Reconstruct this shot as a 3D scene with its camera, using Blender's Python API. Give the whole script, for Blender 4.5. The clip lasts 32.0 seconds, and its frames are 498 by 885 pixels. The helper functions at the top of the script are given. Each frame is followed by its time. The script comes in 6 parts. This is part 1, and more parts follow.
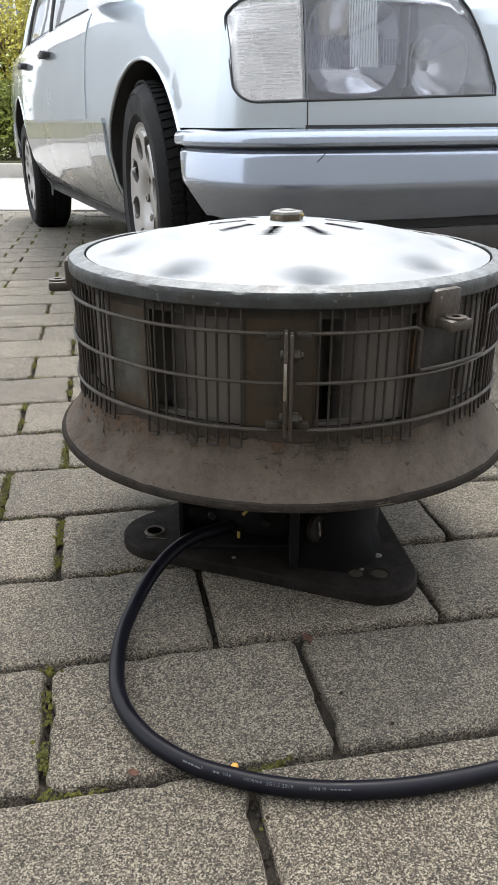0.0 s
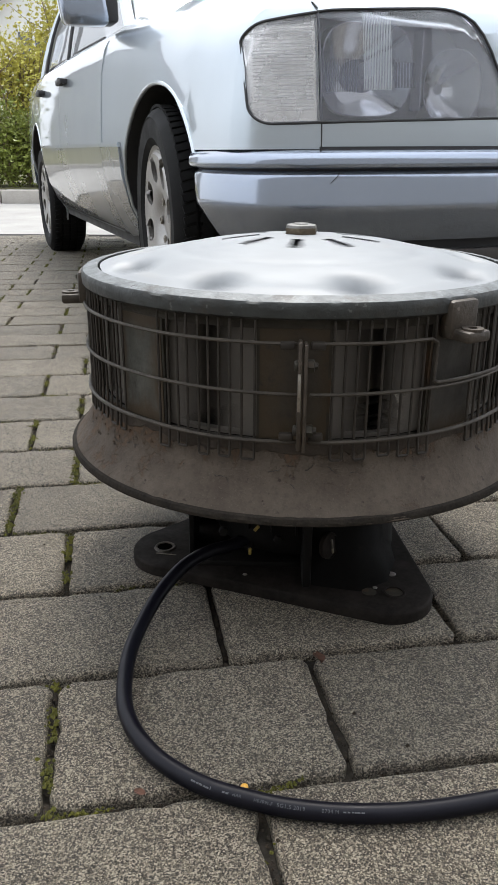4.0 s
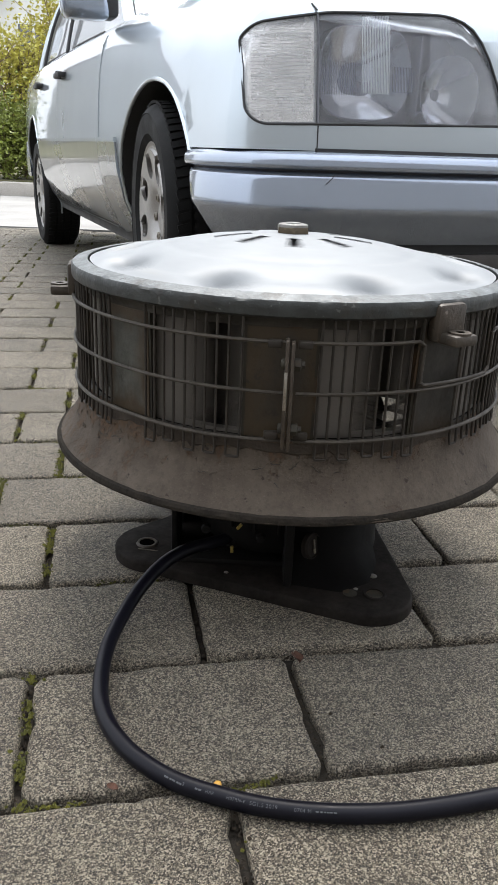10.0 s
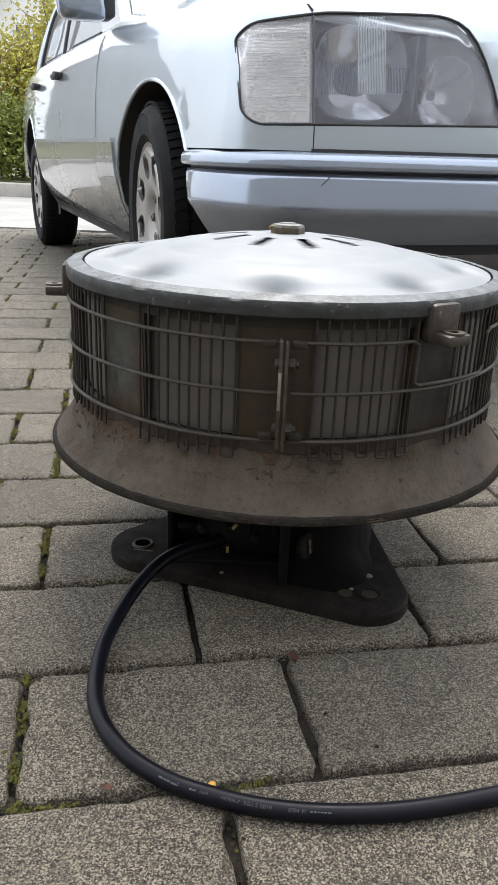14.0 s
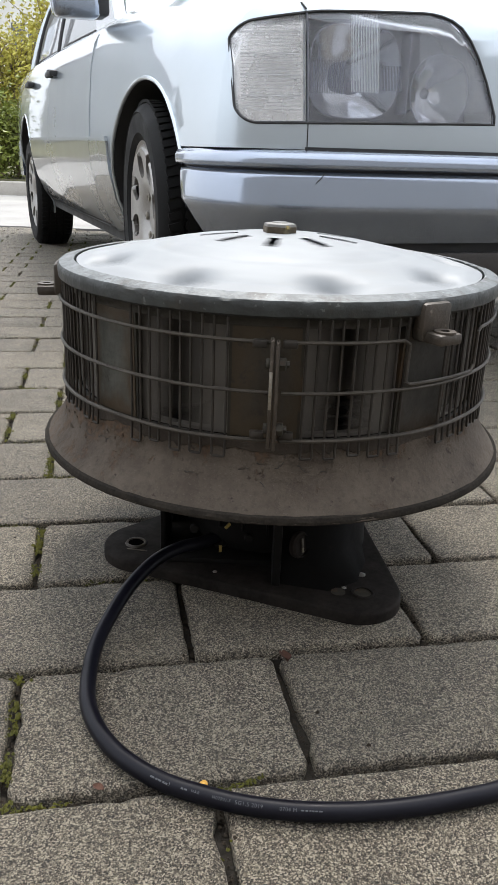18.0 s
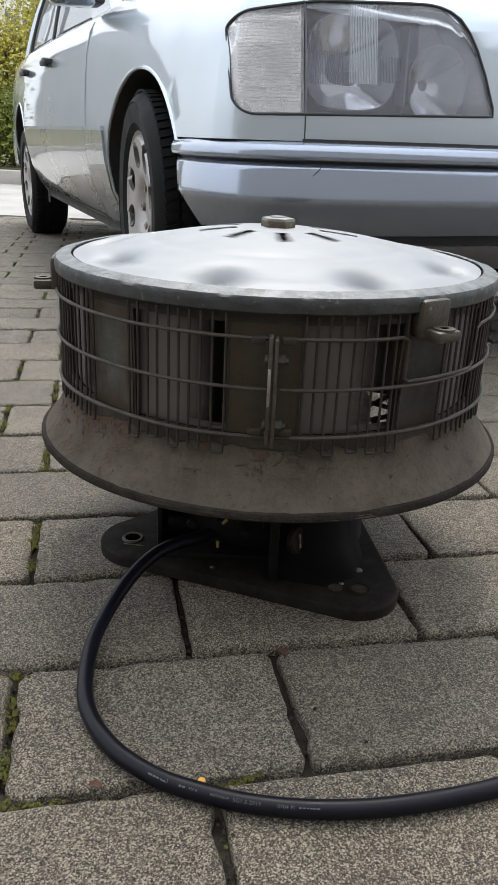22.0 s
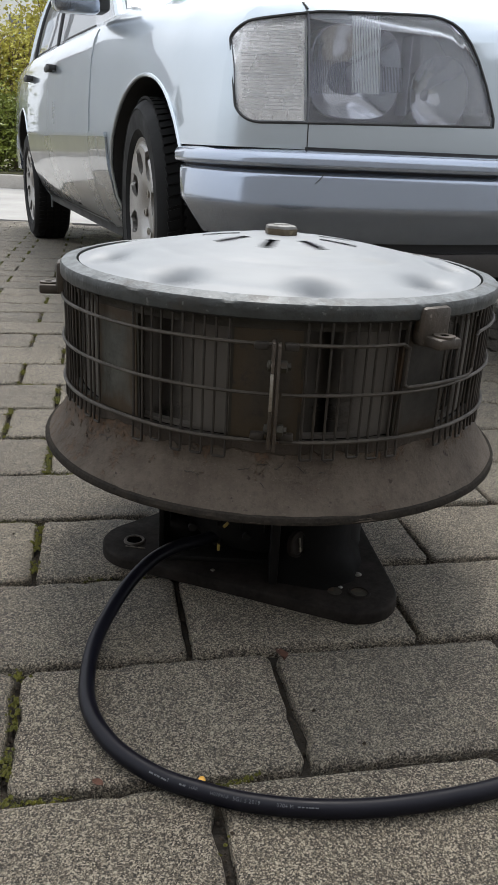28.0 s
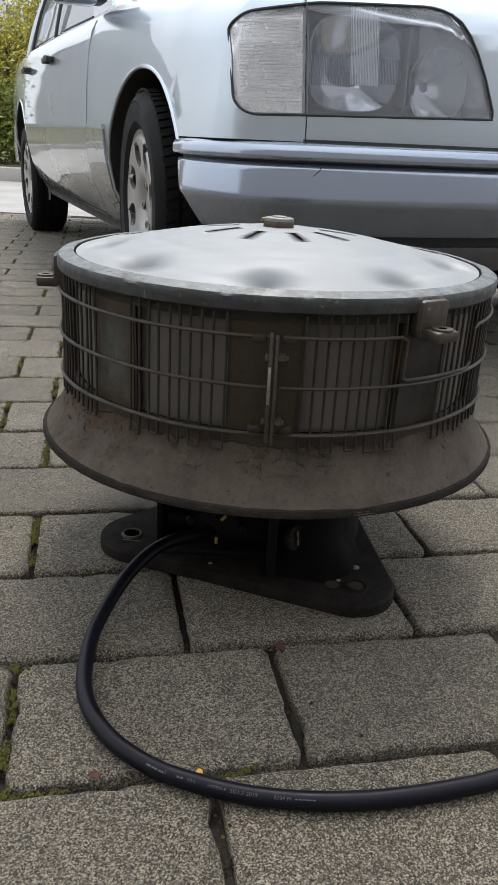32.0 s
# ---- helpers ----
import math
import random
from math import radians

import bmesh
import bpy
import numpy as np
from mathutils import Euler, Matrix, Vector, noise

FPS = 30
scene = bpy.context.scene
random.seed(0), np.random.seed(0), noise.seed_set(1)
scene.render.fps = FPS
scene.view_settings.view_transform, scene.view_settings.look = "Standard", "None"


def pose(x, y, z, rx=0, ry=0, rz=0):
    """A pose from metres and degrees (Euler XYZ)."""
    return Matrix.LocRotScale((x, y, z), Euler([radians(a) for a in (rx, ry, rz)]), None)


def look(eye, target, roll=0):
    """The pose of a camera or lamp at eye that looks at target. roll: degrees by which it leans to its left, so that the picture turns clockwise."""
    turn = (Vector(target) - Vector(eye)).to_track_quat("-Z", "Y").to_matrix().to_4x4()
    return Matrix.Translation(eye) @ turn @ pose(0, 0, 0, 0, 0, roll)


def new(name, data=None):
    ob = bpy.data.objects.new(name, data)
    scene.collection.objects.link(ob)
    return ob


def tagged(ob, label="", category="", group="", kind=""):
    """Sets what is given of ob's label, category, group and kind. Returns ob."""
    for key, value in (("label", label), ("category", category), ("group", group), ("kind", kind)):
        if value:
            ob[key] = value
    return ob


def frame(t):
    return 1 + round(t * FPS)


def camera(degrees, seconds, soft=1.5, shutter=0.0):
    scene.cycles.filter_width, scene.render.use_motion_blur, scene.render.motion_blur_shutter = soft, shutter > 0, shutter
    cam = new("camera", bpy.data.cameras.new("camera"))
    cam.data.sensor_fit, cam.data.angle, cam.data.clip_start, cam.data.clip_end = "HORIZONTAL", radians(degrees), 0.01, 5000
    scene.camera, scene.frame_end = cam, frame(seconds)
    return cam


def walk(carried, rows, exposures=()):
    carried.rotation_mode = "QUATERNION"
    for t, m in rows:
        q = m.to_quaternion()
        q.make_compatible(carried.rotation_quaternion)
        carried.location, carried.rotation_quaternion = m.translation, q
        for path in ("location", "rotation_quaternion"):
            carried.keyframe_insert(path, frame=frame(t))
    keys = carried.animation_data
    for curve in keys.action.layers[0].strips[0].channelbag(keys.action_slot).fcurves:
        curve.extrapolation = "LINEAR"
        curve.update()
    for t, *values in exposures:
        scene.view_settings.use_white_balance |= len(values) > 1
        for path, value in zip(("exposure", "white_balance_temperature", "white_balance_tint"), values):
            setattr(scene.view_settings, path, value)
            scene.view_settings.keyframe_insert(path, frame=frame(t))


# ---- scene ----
cam = camera(36.0, 32.0, soft=1.5, shutter=0.22)

# seconds, eye x, y, z, turn to the left, tilt down, lean to the left (degrees)
PATH = [
    (0.0, -0.0357, -0.9538, 0.5162, 0.538, 22.614, 0.126),
    (0.5, -0.0367, -0.9519, 0.5099, 1.067, 22.202, -1.265),
    (1.0, -0.0362, -0.9499, 0.5044, 1.288, 22.423, -1.559),
    (1.5, -0.0370, -0.9515, 0.5053, 1.579, 21.931, -1.315),
    (2.0, -0.0398, -0.9536, 0.5062, 1.792, 21.425, -0.552),
    (2.5, -0.0388, -0.9518, 0.5062, 1.791, 21.172, -0.390),
    (3.0, -0.0363, -0.9514, 0.5039, 1.799, 20.843, -0.294),
    (3.5, -0.0378, -0.9486, 0.5007, 1.593, 20.738, -0.001),
    (5.5, -0.0359, -0.9466, 0.4967, 1.038, 20.617, 1.279),
    (6.0, -0.0348, -0.9453, 0.4940, 0.871, 20.769, 1.626),
    (6.5, -0.0352, -0.9478, 0.4960, 0.785, 20.673, 1.775),
    (7.0, -0.0324, -0.9482, 0.4972, 0.612, 20.583, 1.866),
    (7.5, -0.0320, -0.9484, 0.4975, 0.508, 20.545, 2.102),
    (8.0, -0.0324, -0.9484, 0.4973, 0.518, 20.575, 2.259),
    (8.5, -0.0336, -0.9487, 0.4976, 0.486, 20.587, 2.441),
    (9.0, -0.0353, -0.9479, 0.4966, 0.521, 20.655, 2.377),
    (9.5, -0.0358, -0.9474, 0.4954, 0.422, 20.637, 2.525),
    (10.0, -0.0339, -0.9475, 0.4956, 0.477, 20.612, 2.409),
    (10.5, -0.0321, -0.9475, 0.4960, 0.455, 20.525, 2.324),
    (11.0, -0.0318, -0.9479, 0.4968, 0.440, 20.505, 2.304),
    (11.5, -0.0321, -0.9472, 0.4954, 0.455, 20.469, 2.229),
    (12.0, -0.0307, -0.9471, 0.4963, 0.503, 20.451, 2.174),
    (12.5, -0.0309, -0.9487, 0.4974, 0.584, 20.482, 2.068),
    (13.0, -0.0309, -0.9484, 0.4975, 0.589, 20.607, 2.102),
    (13.5, -0.0302, -0.9478, 0.4964, 0.510, 20.628, 2.187),
    (14.0, -0.0297, -0.9476, 0.4957, 0.381, 20.581, 2.325),
    (14.5, -0.0306, -0.9477, 0.4956, 0.403, 20.636, 2.349),
    (16.5, -0.0273, -0.9480, 0.4962, 0.179, 20.581, 2.541),
    (17.0, -0.0264, -0.9480, 0.4970, 0.190, 20.620, 2.421),
    (17.5, -0.0264, -0.9472, 0.4962, 0.170, 20.642, 2.316),
    (18.0, -0.0244, -0.9475, 0.4972, 0.141, 20.710, 2.247),
    (18.5, -0.0241, -0.9489, 0.4990, 0.094, 20.752, 2.225),
    (19.0, -0.0255, -0.9500, 0.5000, -0.000, 20.800, 2.280),
    (19.5, -0.0258, -0.9504, 0.5009, -0.003, 20.920, 2.304),
    (20.0, -0.0259, -0.9481, 0.4999, -0.120, 21.144, 2.297),
    (20.5, -0.0276, -0.9473, 0.5005, -0.126, 21.246, 2.395),
    (21.0, -0.0279, -0.9418, 0.4996, -0.217, 21.400, 2.497),
    (21.5, -0.0280, -0.9424, 0.5009, -0.297, 21.336, 2.538),
    (22.0, -0.0279, -0.9431, 0.5019, -0.306, 21.407, 2.572),
    (22.5, -0.0298, -0.9431, 0.5019, -0.320, 21.408, 2.634),
    (23.0, -0.0294, -0.9596, 0.5038, -0.193, 21.102, 2.676),
    (23.5, -0.0311, -0.9601, 0.5042, -0.210, 21.127, 2.794),
    (24.0, -0.0308, -0.9496, 0.5029, -0.516, 21.299, 2.970),
    (24.5, -0.0317, -0.9502, 0.5023, -0.457, 21.266, 2.961),
    (25.0, -0.0301, -0.9521, 0.5033, -0.402, 21.210, 2.953),
    (25.5, -0.0305, -0.9526, 0.5034, -0.438, 21.121, 3.014),
    (27.5, -0.0307, -0.9529, 0.5036, -0.355, 20.981, 3.089),
    (28.0, -0.0308, -0.9533, 0.5036, -0.361, 20.959, 3.090),
    (28.5, -0.0309, -0.9527, 0.5025, -0.361, 21.007, 3.107),
    (29.0, -0.0315, -0.9521, 0.5022, -0.409, 21.127, 3.128),
    (29.5, -0.0316, -0.9527, 0.5023, -0.442, 21.146, 3.174),
    (30.0, -0.0311, -0.9522, 0.5019, -0.479, 21.162, 3.132),
    (30.5, -0.0329, -0.9534, 0.5029, -0.460, 21.170, 3.153),
    (31.0, -0.0325, -0.9532, 0.5029, -0.437, 21.293, 3.136),
    (31.5, -0.0328, -0.9521, 0.5015, -0.469, 21.391, 3.186),
    (32.0, -0.0300, -0.9525, 0.5029, -0.517, 21.432, 3.166),
]


def eye_row(t, x, y, z, turn, tilt, lean):
    a, b = radians(turn), radians(tilt)
    eye = Vector((x, y, z))
    ahead = Vector((-math.sin(a) * math.cos(b), math.cos(a) * math.cos(b), -math.sin(b)))
    return t, look(eye, eye + ahead, lean)


walk(cam, [eye_row(*row) for row in PATH], exposures=[(0.0, 1.62), (1.5, 1.62), (2.2, 1.51), (3.0, 1.16), (6.0, 1.34), (19.0, 1.30), (20.0, 1.20), (23.0, 1.18), (24.0, 1.04), (25.0, 0.99), (28.0, 0.97), (32.0, 0.96)])

# ---- light: bright cloudy spring day ----
world = bpy.data.worlds.new("sky")
scene.world = world
world.use_nodes = True
wn, wl = world.node_tree.nodes, world.node_tree.links
sky = wn.new("ShaderNodeTexSky")
sky.sky_type, sky.sun_disc = "NISHITA", False
sky.sun_elevation, sky.sun_rotation = radians(58), radians(1)
sky.dust_density, sky.ozone_density = 2.0, 1.5
cloud_map = wn.new("ShaderNodeTexCoord")
cloud_noise = wn.new("ShaderNodeTexNoise")
cloud_noise.inputs["Scale"].default_value, cloud_noise.inputs["Detail"].default_value = 2.2, 6
cloud_ramp = wn.new("ShaderNodeMapRange")
cloud_ramp.inputs["From Min"].default_value, cloud_ramp.inputs["From Max"].default_value = 0.30, 0.52
cloud_ramp.inputs["To Min"].default_value, cloud_ramp.inputs["To Max"].default_value = 0.55, 1.0
cloud_mix = wn.new("ShaderNodeMix")
cloud_mix.data_type = "RGBA"
cloud_mix.inputs[7].default_value = (8.8, 9.3, 10.05, 1)
wl.new(cloud_map.outputs["Generated"], cloud_noise.inputs["Vector"])
wl.new(cloud_noise.outputs["Fac"], cloud_ramp.inputs["Value"])
wl.new(cloud_ramp.outputs["Result"], cloud_mix.inputs[0])
wl.new(sky.outputs["Color"], cloud_mix.inputs[6])
# an overcast sky is brighter overhead than near the horizon
cloud_axis, cloud_rise, cloud_scale = wn.new("ShaderNodeSeparateXYZ"), wn.new("ShaderNodeMapRange"), wn.new("ShaderNodeVectorMath")
wl.new(cloud_map.outputs["Generated"], cloud_axis.inputs[0])
cloud_rise.inputs["From Min"].default_value, cloud_rise.inputs["From Max"].default_value = 0.0, 1.0
cloud_rise.inputs["To Min"].default_value, cloud_rise.inputs["To Max"].default_value = 0.78, 1.32
wl.new(cloud_axis.outputs[2], cloud_rise.inputs["Value"])
cloud_scale.operation = "SCALE"
wl.new(cloud_mix.outputs[2], cloud_scale.inputs[0])
wl.new(cloud_rise.outputs["Result"], cloud_scale.inputs["Scale"])
wl.new(cloud_scale.outputs[0], wn["Background"].inputs["Color"])
wn["Background"].inputs["Strength"].default_value = 0.082

sun = new("sun", bpy.data.lights.new("sun", "SUN"))
sun.data.energy, sun.data.angle, sun.data.color = 1.5, radians(22), (1.0, 0.96, 0.90)
sun.matrix_world = look((0.1, 6.2, 10.0), (0, 0, 0))


# ---- materials ----
def mat(name, a, b=None, rough=0.6, metal=0.0, scale=12.0, fine=180.0, bump=0.0, dist=0.002, spread=(0.35, 0.65), spots=None,
        spot_scale=60.0, spot_range=(0.62, 0.68), rough_var=0.1, coat=0.0, random_value=0.0, local=True, stretch=(1, 1, 1), third=None, third_scale=4.0,
        third_range=(0.55, 0.7), spec=0.5, grain_part=0.45):
    """Two colours mixed by noise at two scales, optional spots and a third colour in patches, and bump from the fine noise."""
    m = bpy.data.materials.new(name)
    m.use_nodes = True
    n, l = m.node_tree.nodes, m.node_tree.links
    p = n["Principled BSDF"]
    b = b or tuple(c * 0.8 for c in a)
    tc = n.new("ShaderNodeTexCoord")
    vec = tc.outputs["Object"]
    info = n.new("ShaderNodeObjectInfo")
    off = n.new("ShaderNodeVectorMath")
    off.operation = "MULTIPLY_ADD"
    off.inputs[0].default_value = (1, 1, 1)
    comb = n.new("ShaderNodeCombineXYZ")
    mul = n.new("ShaderNodeMath")
    mul.operation = "MULTIPLY"
    mul.inputs[1].default_value = 37.0
    l.new(info.outputs["Random"], mul.inputs[0])
    for k in range(3):
        l.new(mul.outputs[0], comb.inputs[k])
    off.inputs[1].default_value = stretch
    l.new(vec, off.inputs[0])
    l.new(comb.outputs[0], off.inputs[2])

    def noise_at(s, detail=5.0, rough_n=0.6):
        t = n.new("ShaderNodeTexNoise")
        t.inputs["Scale"].default_value, t.inputs["Detail"].default_value, t.inputs["Roughness"].default_value = s, detail, rough_n
        l.new(off.outputs[0], t.inputs["Vector"])
        return t.outputs["Fac"]

    def ranged(src, lo, hi, to=(0.0, 1.0)):
        r = n.new("ShaderNodeMapRange")
        r.inputs["From Min"].default_value, r.inputs["From Max"].default_value = lo, hi
        r.inputs["To Min"].default_value, r.inputs["To Max"].default_value = to
        l.new(src, r.inputs["Value"])
        return r.outputs["Result"]

    def mixed(fac, ca, cb):
        x = n.new("ShaderNodeMix")
        x.data_type = "RGBA"
        l.new(fac, x.inputs[0])
        for c, slot in ((ca, 6), (cb, 7)):
            if isinstance(c, tuple):
                x.inputs[slot].default_value = (*c, 1)
            else:
                l.new(c, x.inputs[slot])
        return x.outputs[2]

    coarse, grain = noise_at(scale), noise_at(fine, 3.0)
    add = n.new("ShaderNodeMath")
    add.operation = "MULTIPLY_ADD"
    add.inputs[1].default_value, add.inputs[2].default_value = grain_part, 0.0
    half = n.new("ShaderNodeMath")
    half.operation = "MULTIPLY_ADD"
    half.inputs[1].default_value = 1.0 - grain_part
    l.new(grain, add.inputs[0])
    l.new(coarse, half.inputs[0])
    l.new(add.outputs[0], half.inputs[2])
    colour = mixed(ranged(half.outputs[0], *spread), a, b)
    if third:
        colour = mixed(ranged(noise_at(third_scale, 6.0, 0.7), *third_range), colour, third)
    if spots:
        colour = mixed(ranged(noise_at(spot_scale, 2.0), *spot_range), colour, spots)
    if random_value:
        hsv = n.new("ShaderNodeHueSaturation")
        l.new(colour, hsv.inputs["Color"])
        l.new(ranged(info.outputs["Random"], 0, 1, (1 - random_value, 1 + random_value)), hsv.inputs["Value"])
        colour = hsv.outputs["Color"]
    l.new(colour, p.inputs["Base Color"])
    p.inputs["Metallic"].default_value = metal
    p.inputs["Specular IOR Level"].default_value = spec
    l.new(ranged(coarse, 0.3, 0.7, (max(rough - rough_var, 0.02), min(rough + rough_var, 1))), p.inputs["Roughness"])
    if coat:
        p.inputs["Coat Weight"].default_value, p.inputs["Coat Roughness"].default_value = coat, 0.03
    if bump:
        bn = n.new("ShaderNodeBump")
        bn.inputs["Strength"].default_value, bn.inputs["Distance"].default_value = bump, dist
        l.new(half.outputs[0], bn.inputs["Height"])
        l.new(bn.outputs["Normal"], p.inputs["Normal"])
    return m


class Kit:
    """A material with a few node shorthands; coordinates are the object's own, shifted by its random number."""

    def __init__(self, name, shift=True):
        self.m = bpy.data.materials.new(name)
        self.m.use_nodes = True
        self.n, self.l = self.m.node_tree.nodes, self.m.node_tree.links
        self.p = self.n["Principled BSDF"]
        tc = self.n.new("ShaderNodeTexCoord")
        self.own = tc.outputs["Object"]
        info = self.n.new("ShaderNodeObjectInfo")
        self.random = info.outputs["Random"]
        self.at = self.own
        if shift:
            v = self.n.new("ShaderNodeVectorMath")
            v.operation = "ADD"
            self.l.new(self.own, v.inputs[0])
            self.l.new(self.maths("MULTIPLY", self.random, 37.0), v.inputs[1])
            self.at = v.outputs[0]

    def put(self, value, socket):
        if isinstance(value, tuple):
            socket.default_value = (*value, 1)
        elif isinstance(value, (int, float)):
            socket.default_value = value
        else:
            self.l.new(value, socket)

    def maths(self, how, a, b=0.0):
        x = self.n.new("ShaderNodeMath")
        x.operation = how
        self.put(a, x.inputs[0])
        self.put(b, x.inputs[1])
        return x.outputs[0]

    def noise(self, scale, detail=4.0, rough=0.6, stretch=None):
        t = self.n.new("ShaderNodeTexNoise")
        t.inputs["Scale"].default_value, t.inputs["Detail"].default_value, t.inputs["Roughness"].default_value = scale, detail, rough
        at = self.at
        if stretch:
            v = self.n.new("ShaderNodeVectorMath")
            v.operation = "MULTIPLY"
            v.inputs[1].default_value = stretch
            self.l.new(at, v.inputs[0])
            at = v.outputs[0]
        self.l.new(at, t.inputs["Vector"])
        return t.outputs["Fac"]

    def cells(self, scale):
        """Random value per cell, and the distance from its middle."""
        t = self.n.new("ShaderNodeTexVoronoi")
        t.inputs["Scale"].default_value = scale
        self.l.new(self.at, t.inputs["Vector"])
        one = self.n.new("ShaderNodeSeparateColor")
        self.l.new(t.outputs["Color"], one.inputs[0])
        return one.outputs[0], t.outputs["Distance"]

    def axis(self, k):
        x = self.n.new("ShaderNodeSeparateXYZ")
        self.l.new(self.own, x.inputs[0])
        return x.outputs[k]

    def ramp(self, src, lo, hi, a=0.0, b=1.0):
        r = self.n.new("ShaderNodeMapRange")
        r.inputs["From Min"].default_value, r.inputs["From Max"].default_value = lo, hi
        r.inputs["To Min"].default_value, r.inputs["To Max"].default_value = a, b
        self.l.new(src, r.inputs["Value"])
        return r.outputs["Result"]

    def mix(self, fac, a, b):
        x = self.n.new("ShaderNodeMix")
        x.data_type = "RGBA"
        self.put(fac, x.inputs[0])
        self.put(a, x.inputs[6])
        self.put(b, x.inputs[7])
        return x.outputs[2]

    def done(self, colour, rough, metal=0.0, spec=0.5, height=None, depth=0.001, strength=1.0, value=0.0):
        if value:
            hsv = self.n.new("ShaderNodeHueSaturation")
            self.put(colour, hsv.inputs["Color"])
            self.put(self.ramp(self.random, 0, 1, 1 - value, 1 + value), hsv.inputs["Value"])
            colour = hsv.outputs["Color"]
        self.put(colour, self.p.inputs["Base Color"])
        self.put(rough, self.p.inputs["Roughness"])
        self.put(metal, self.p.inputs["Metallic"])
        self.p.inputs["Specular IOR Level"].default_value = spec
        if height is not None:
            b = self.n.new("ShaderNodeBump")
            b.inputs["Strength"].default_value, b.inputs["Distance"].default_value = strength, depth
            self.put(height, b.inputs["Height"])
            self.l.new(b.outputs["Normal"], self.p.inputs["Normal"])
        return self.m


def paver_material():
    """Weathered concrete: pale and dark grains in a brown-grey matrix, worn patches, dark stains."""
    k = Kit("concrete_paver")
    grain, far = k.cells(820)
    small, _ = k.cells(1100)
    patch, stain_n, dust = k.noise(11, 6, 0.65), k.noise(24, 5, 0.7), k.noise(380, 5, 0.8)
    base = k.mix(k.ramp(patch, 0.36, 0.64), (0.062, 0.045, 0.027), (0.110, 0.087, 0.056))
    base = k.mix(k.ramp(dust, 0.40, 0.51, 0.95, 0.0), base, (0.010, 0.007, 0.004))
    base = k.mix(k.maths("MULTIPLY", k.ramp(dust, 0.50, 0.64), k.ramp(patch, 0.34, 0.60, 0.55, 1.0)), base, (0.425, 0.365, 0.272))
    base = k.mix(k.ramp(grain, 0.64, 0.94, 0.0, 0.92), base, (0.47, 0.405, 0.308))
    base = k.mix(k.ramp(grain, 0.42, 0.08, 0.0, 0.92), base, (0.010, 0.007, 0.004))
    base = k.mix(k.ramp(small, 0.75, 1.0, 0.0, 0.6), base, (0.30, 0.265, 0.20))
    base = k.mix(k.ramp(stain_n, 0.56, 0.72, 0.0, 0.55), base, (0.032, 0.023, 0.013))
    lump = k.maths("ADD", k.maths("MULTIPLY", dust, 1.2), k.maths("ADD", k.maths("MULTIPLY", patch, 1.2), k.maths("ADD", k.maths("MULTIPLY", far, -0.4), k.maths("MULTIPLY", grain, 0.5))))
    return k.done(base, k.ramp(patch, 0.3, 0.7, 0.62, 0.50), 0.0, 0.55, lump, 0.0034, 1.0, 0.14)


def field_material(name, a, b, rust, spread):
    """Old paint on a cast post: mottled, with rust creeping in from the edges."""
    k = Kit(name)
    blot, fine, run = k.noise(34, 6, 0.65), k.noise(230, 3), k.noise(30, 5, 0.6, (1, 1, 0.3))
    base = k.mix(k.ramp(blot, 0.36, 0.64), a, b)
    base = k.mix(k.ramp(fine, 0.52, 0.72, 0.0, 0.55), base, tuple(0.4 * c for c in a))
    edge = k.maths("POWER", k.maths("MULTIPLY", k.maths("ABSOLUTE", k.axis(0)), 34.0), 3.0)
    ends = k.maths("POWER", k.maths("MULTIPLY", k.maths("ABSOLUTE", k.maths("SUBTRACT", k.axis(2), 0.294)), 19.5), 4.0)
    creep = k.maths("ADD", k.maths("MULTIPLY", k.maths("MAXIMUM", edge, ends), 0.32), run)
    base = k.mix(k.ramp(creep, *spread), base, rust)
    base = k.mix(k.ramp(k.noise(60, 4, 0.7), 0.60, 0.70, 0.0, 0.8), base, (0.020, 0.015, 0.011))
    height = k.maths("ADD", blot, k.maths("MULTIPLY", fine, 0.22))
    return k.done(base, k.ramp(blot, 0.3, 0.7, 0.5, 0.72), 0.1, 0.45, height, 0.0013)


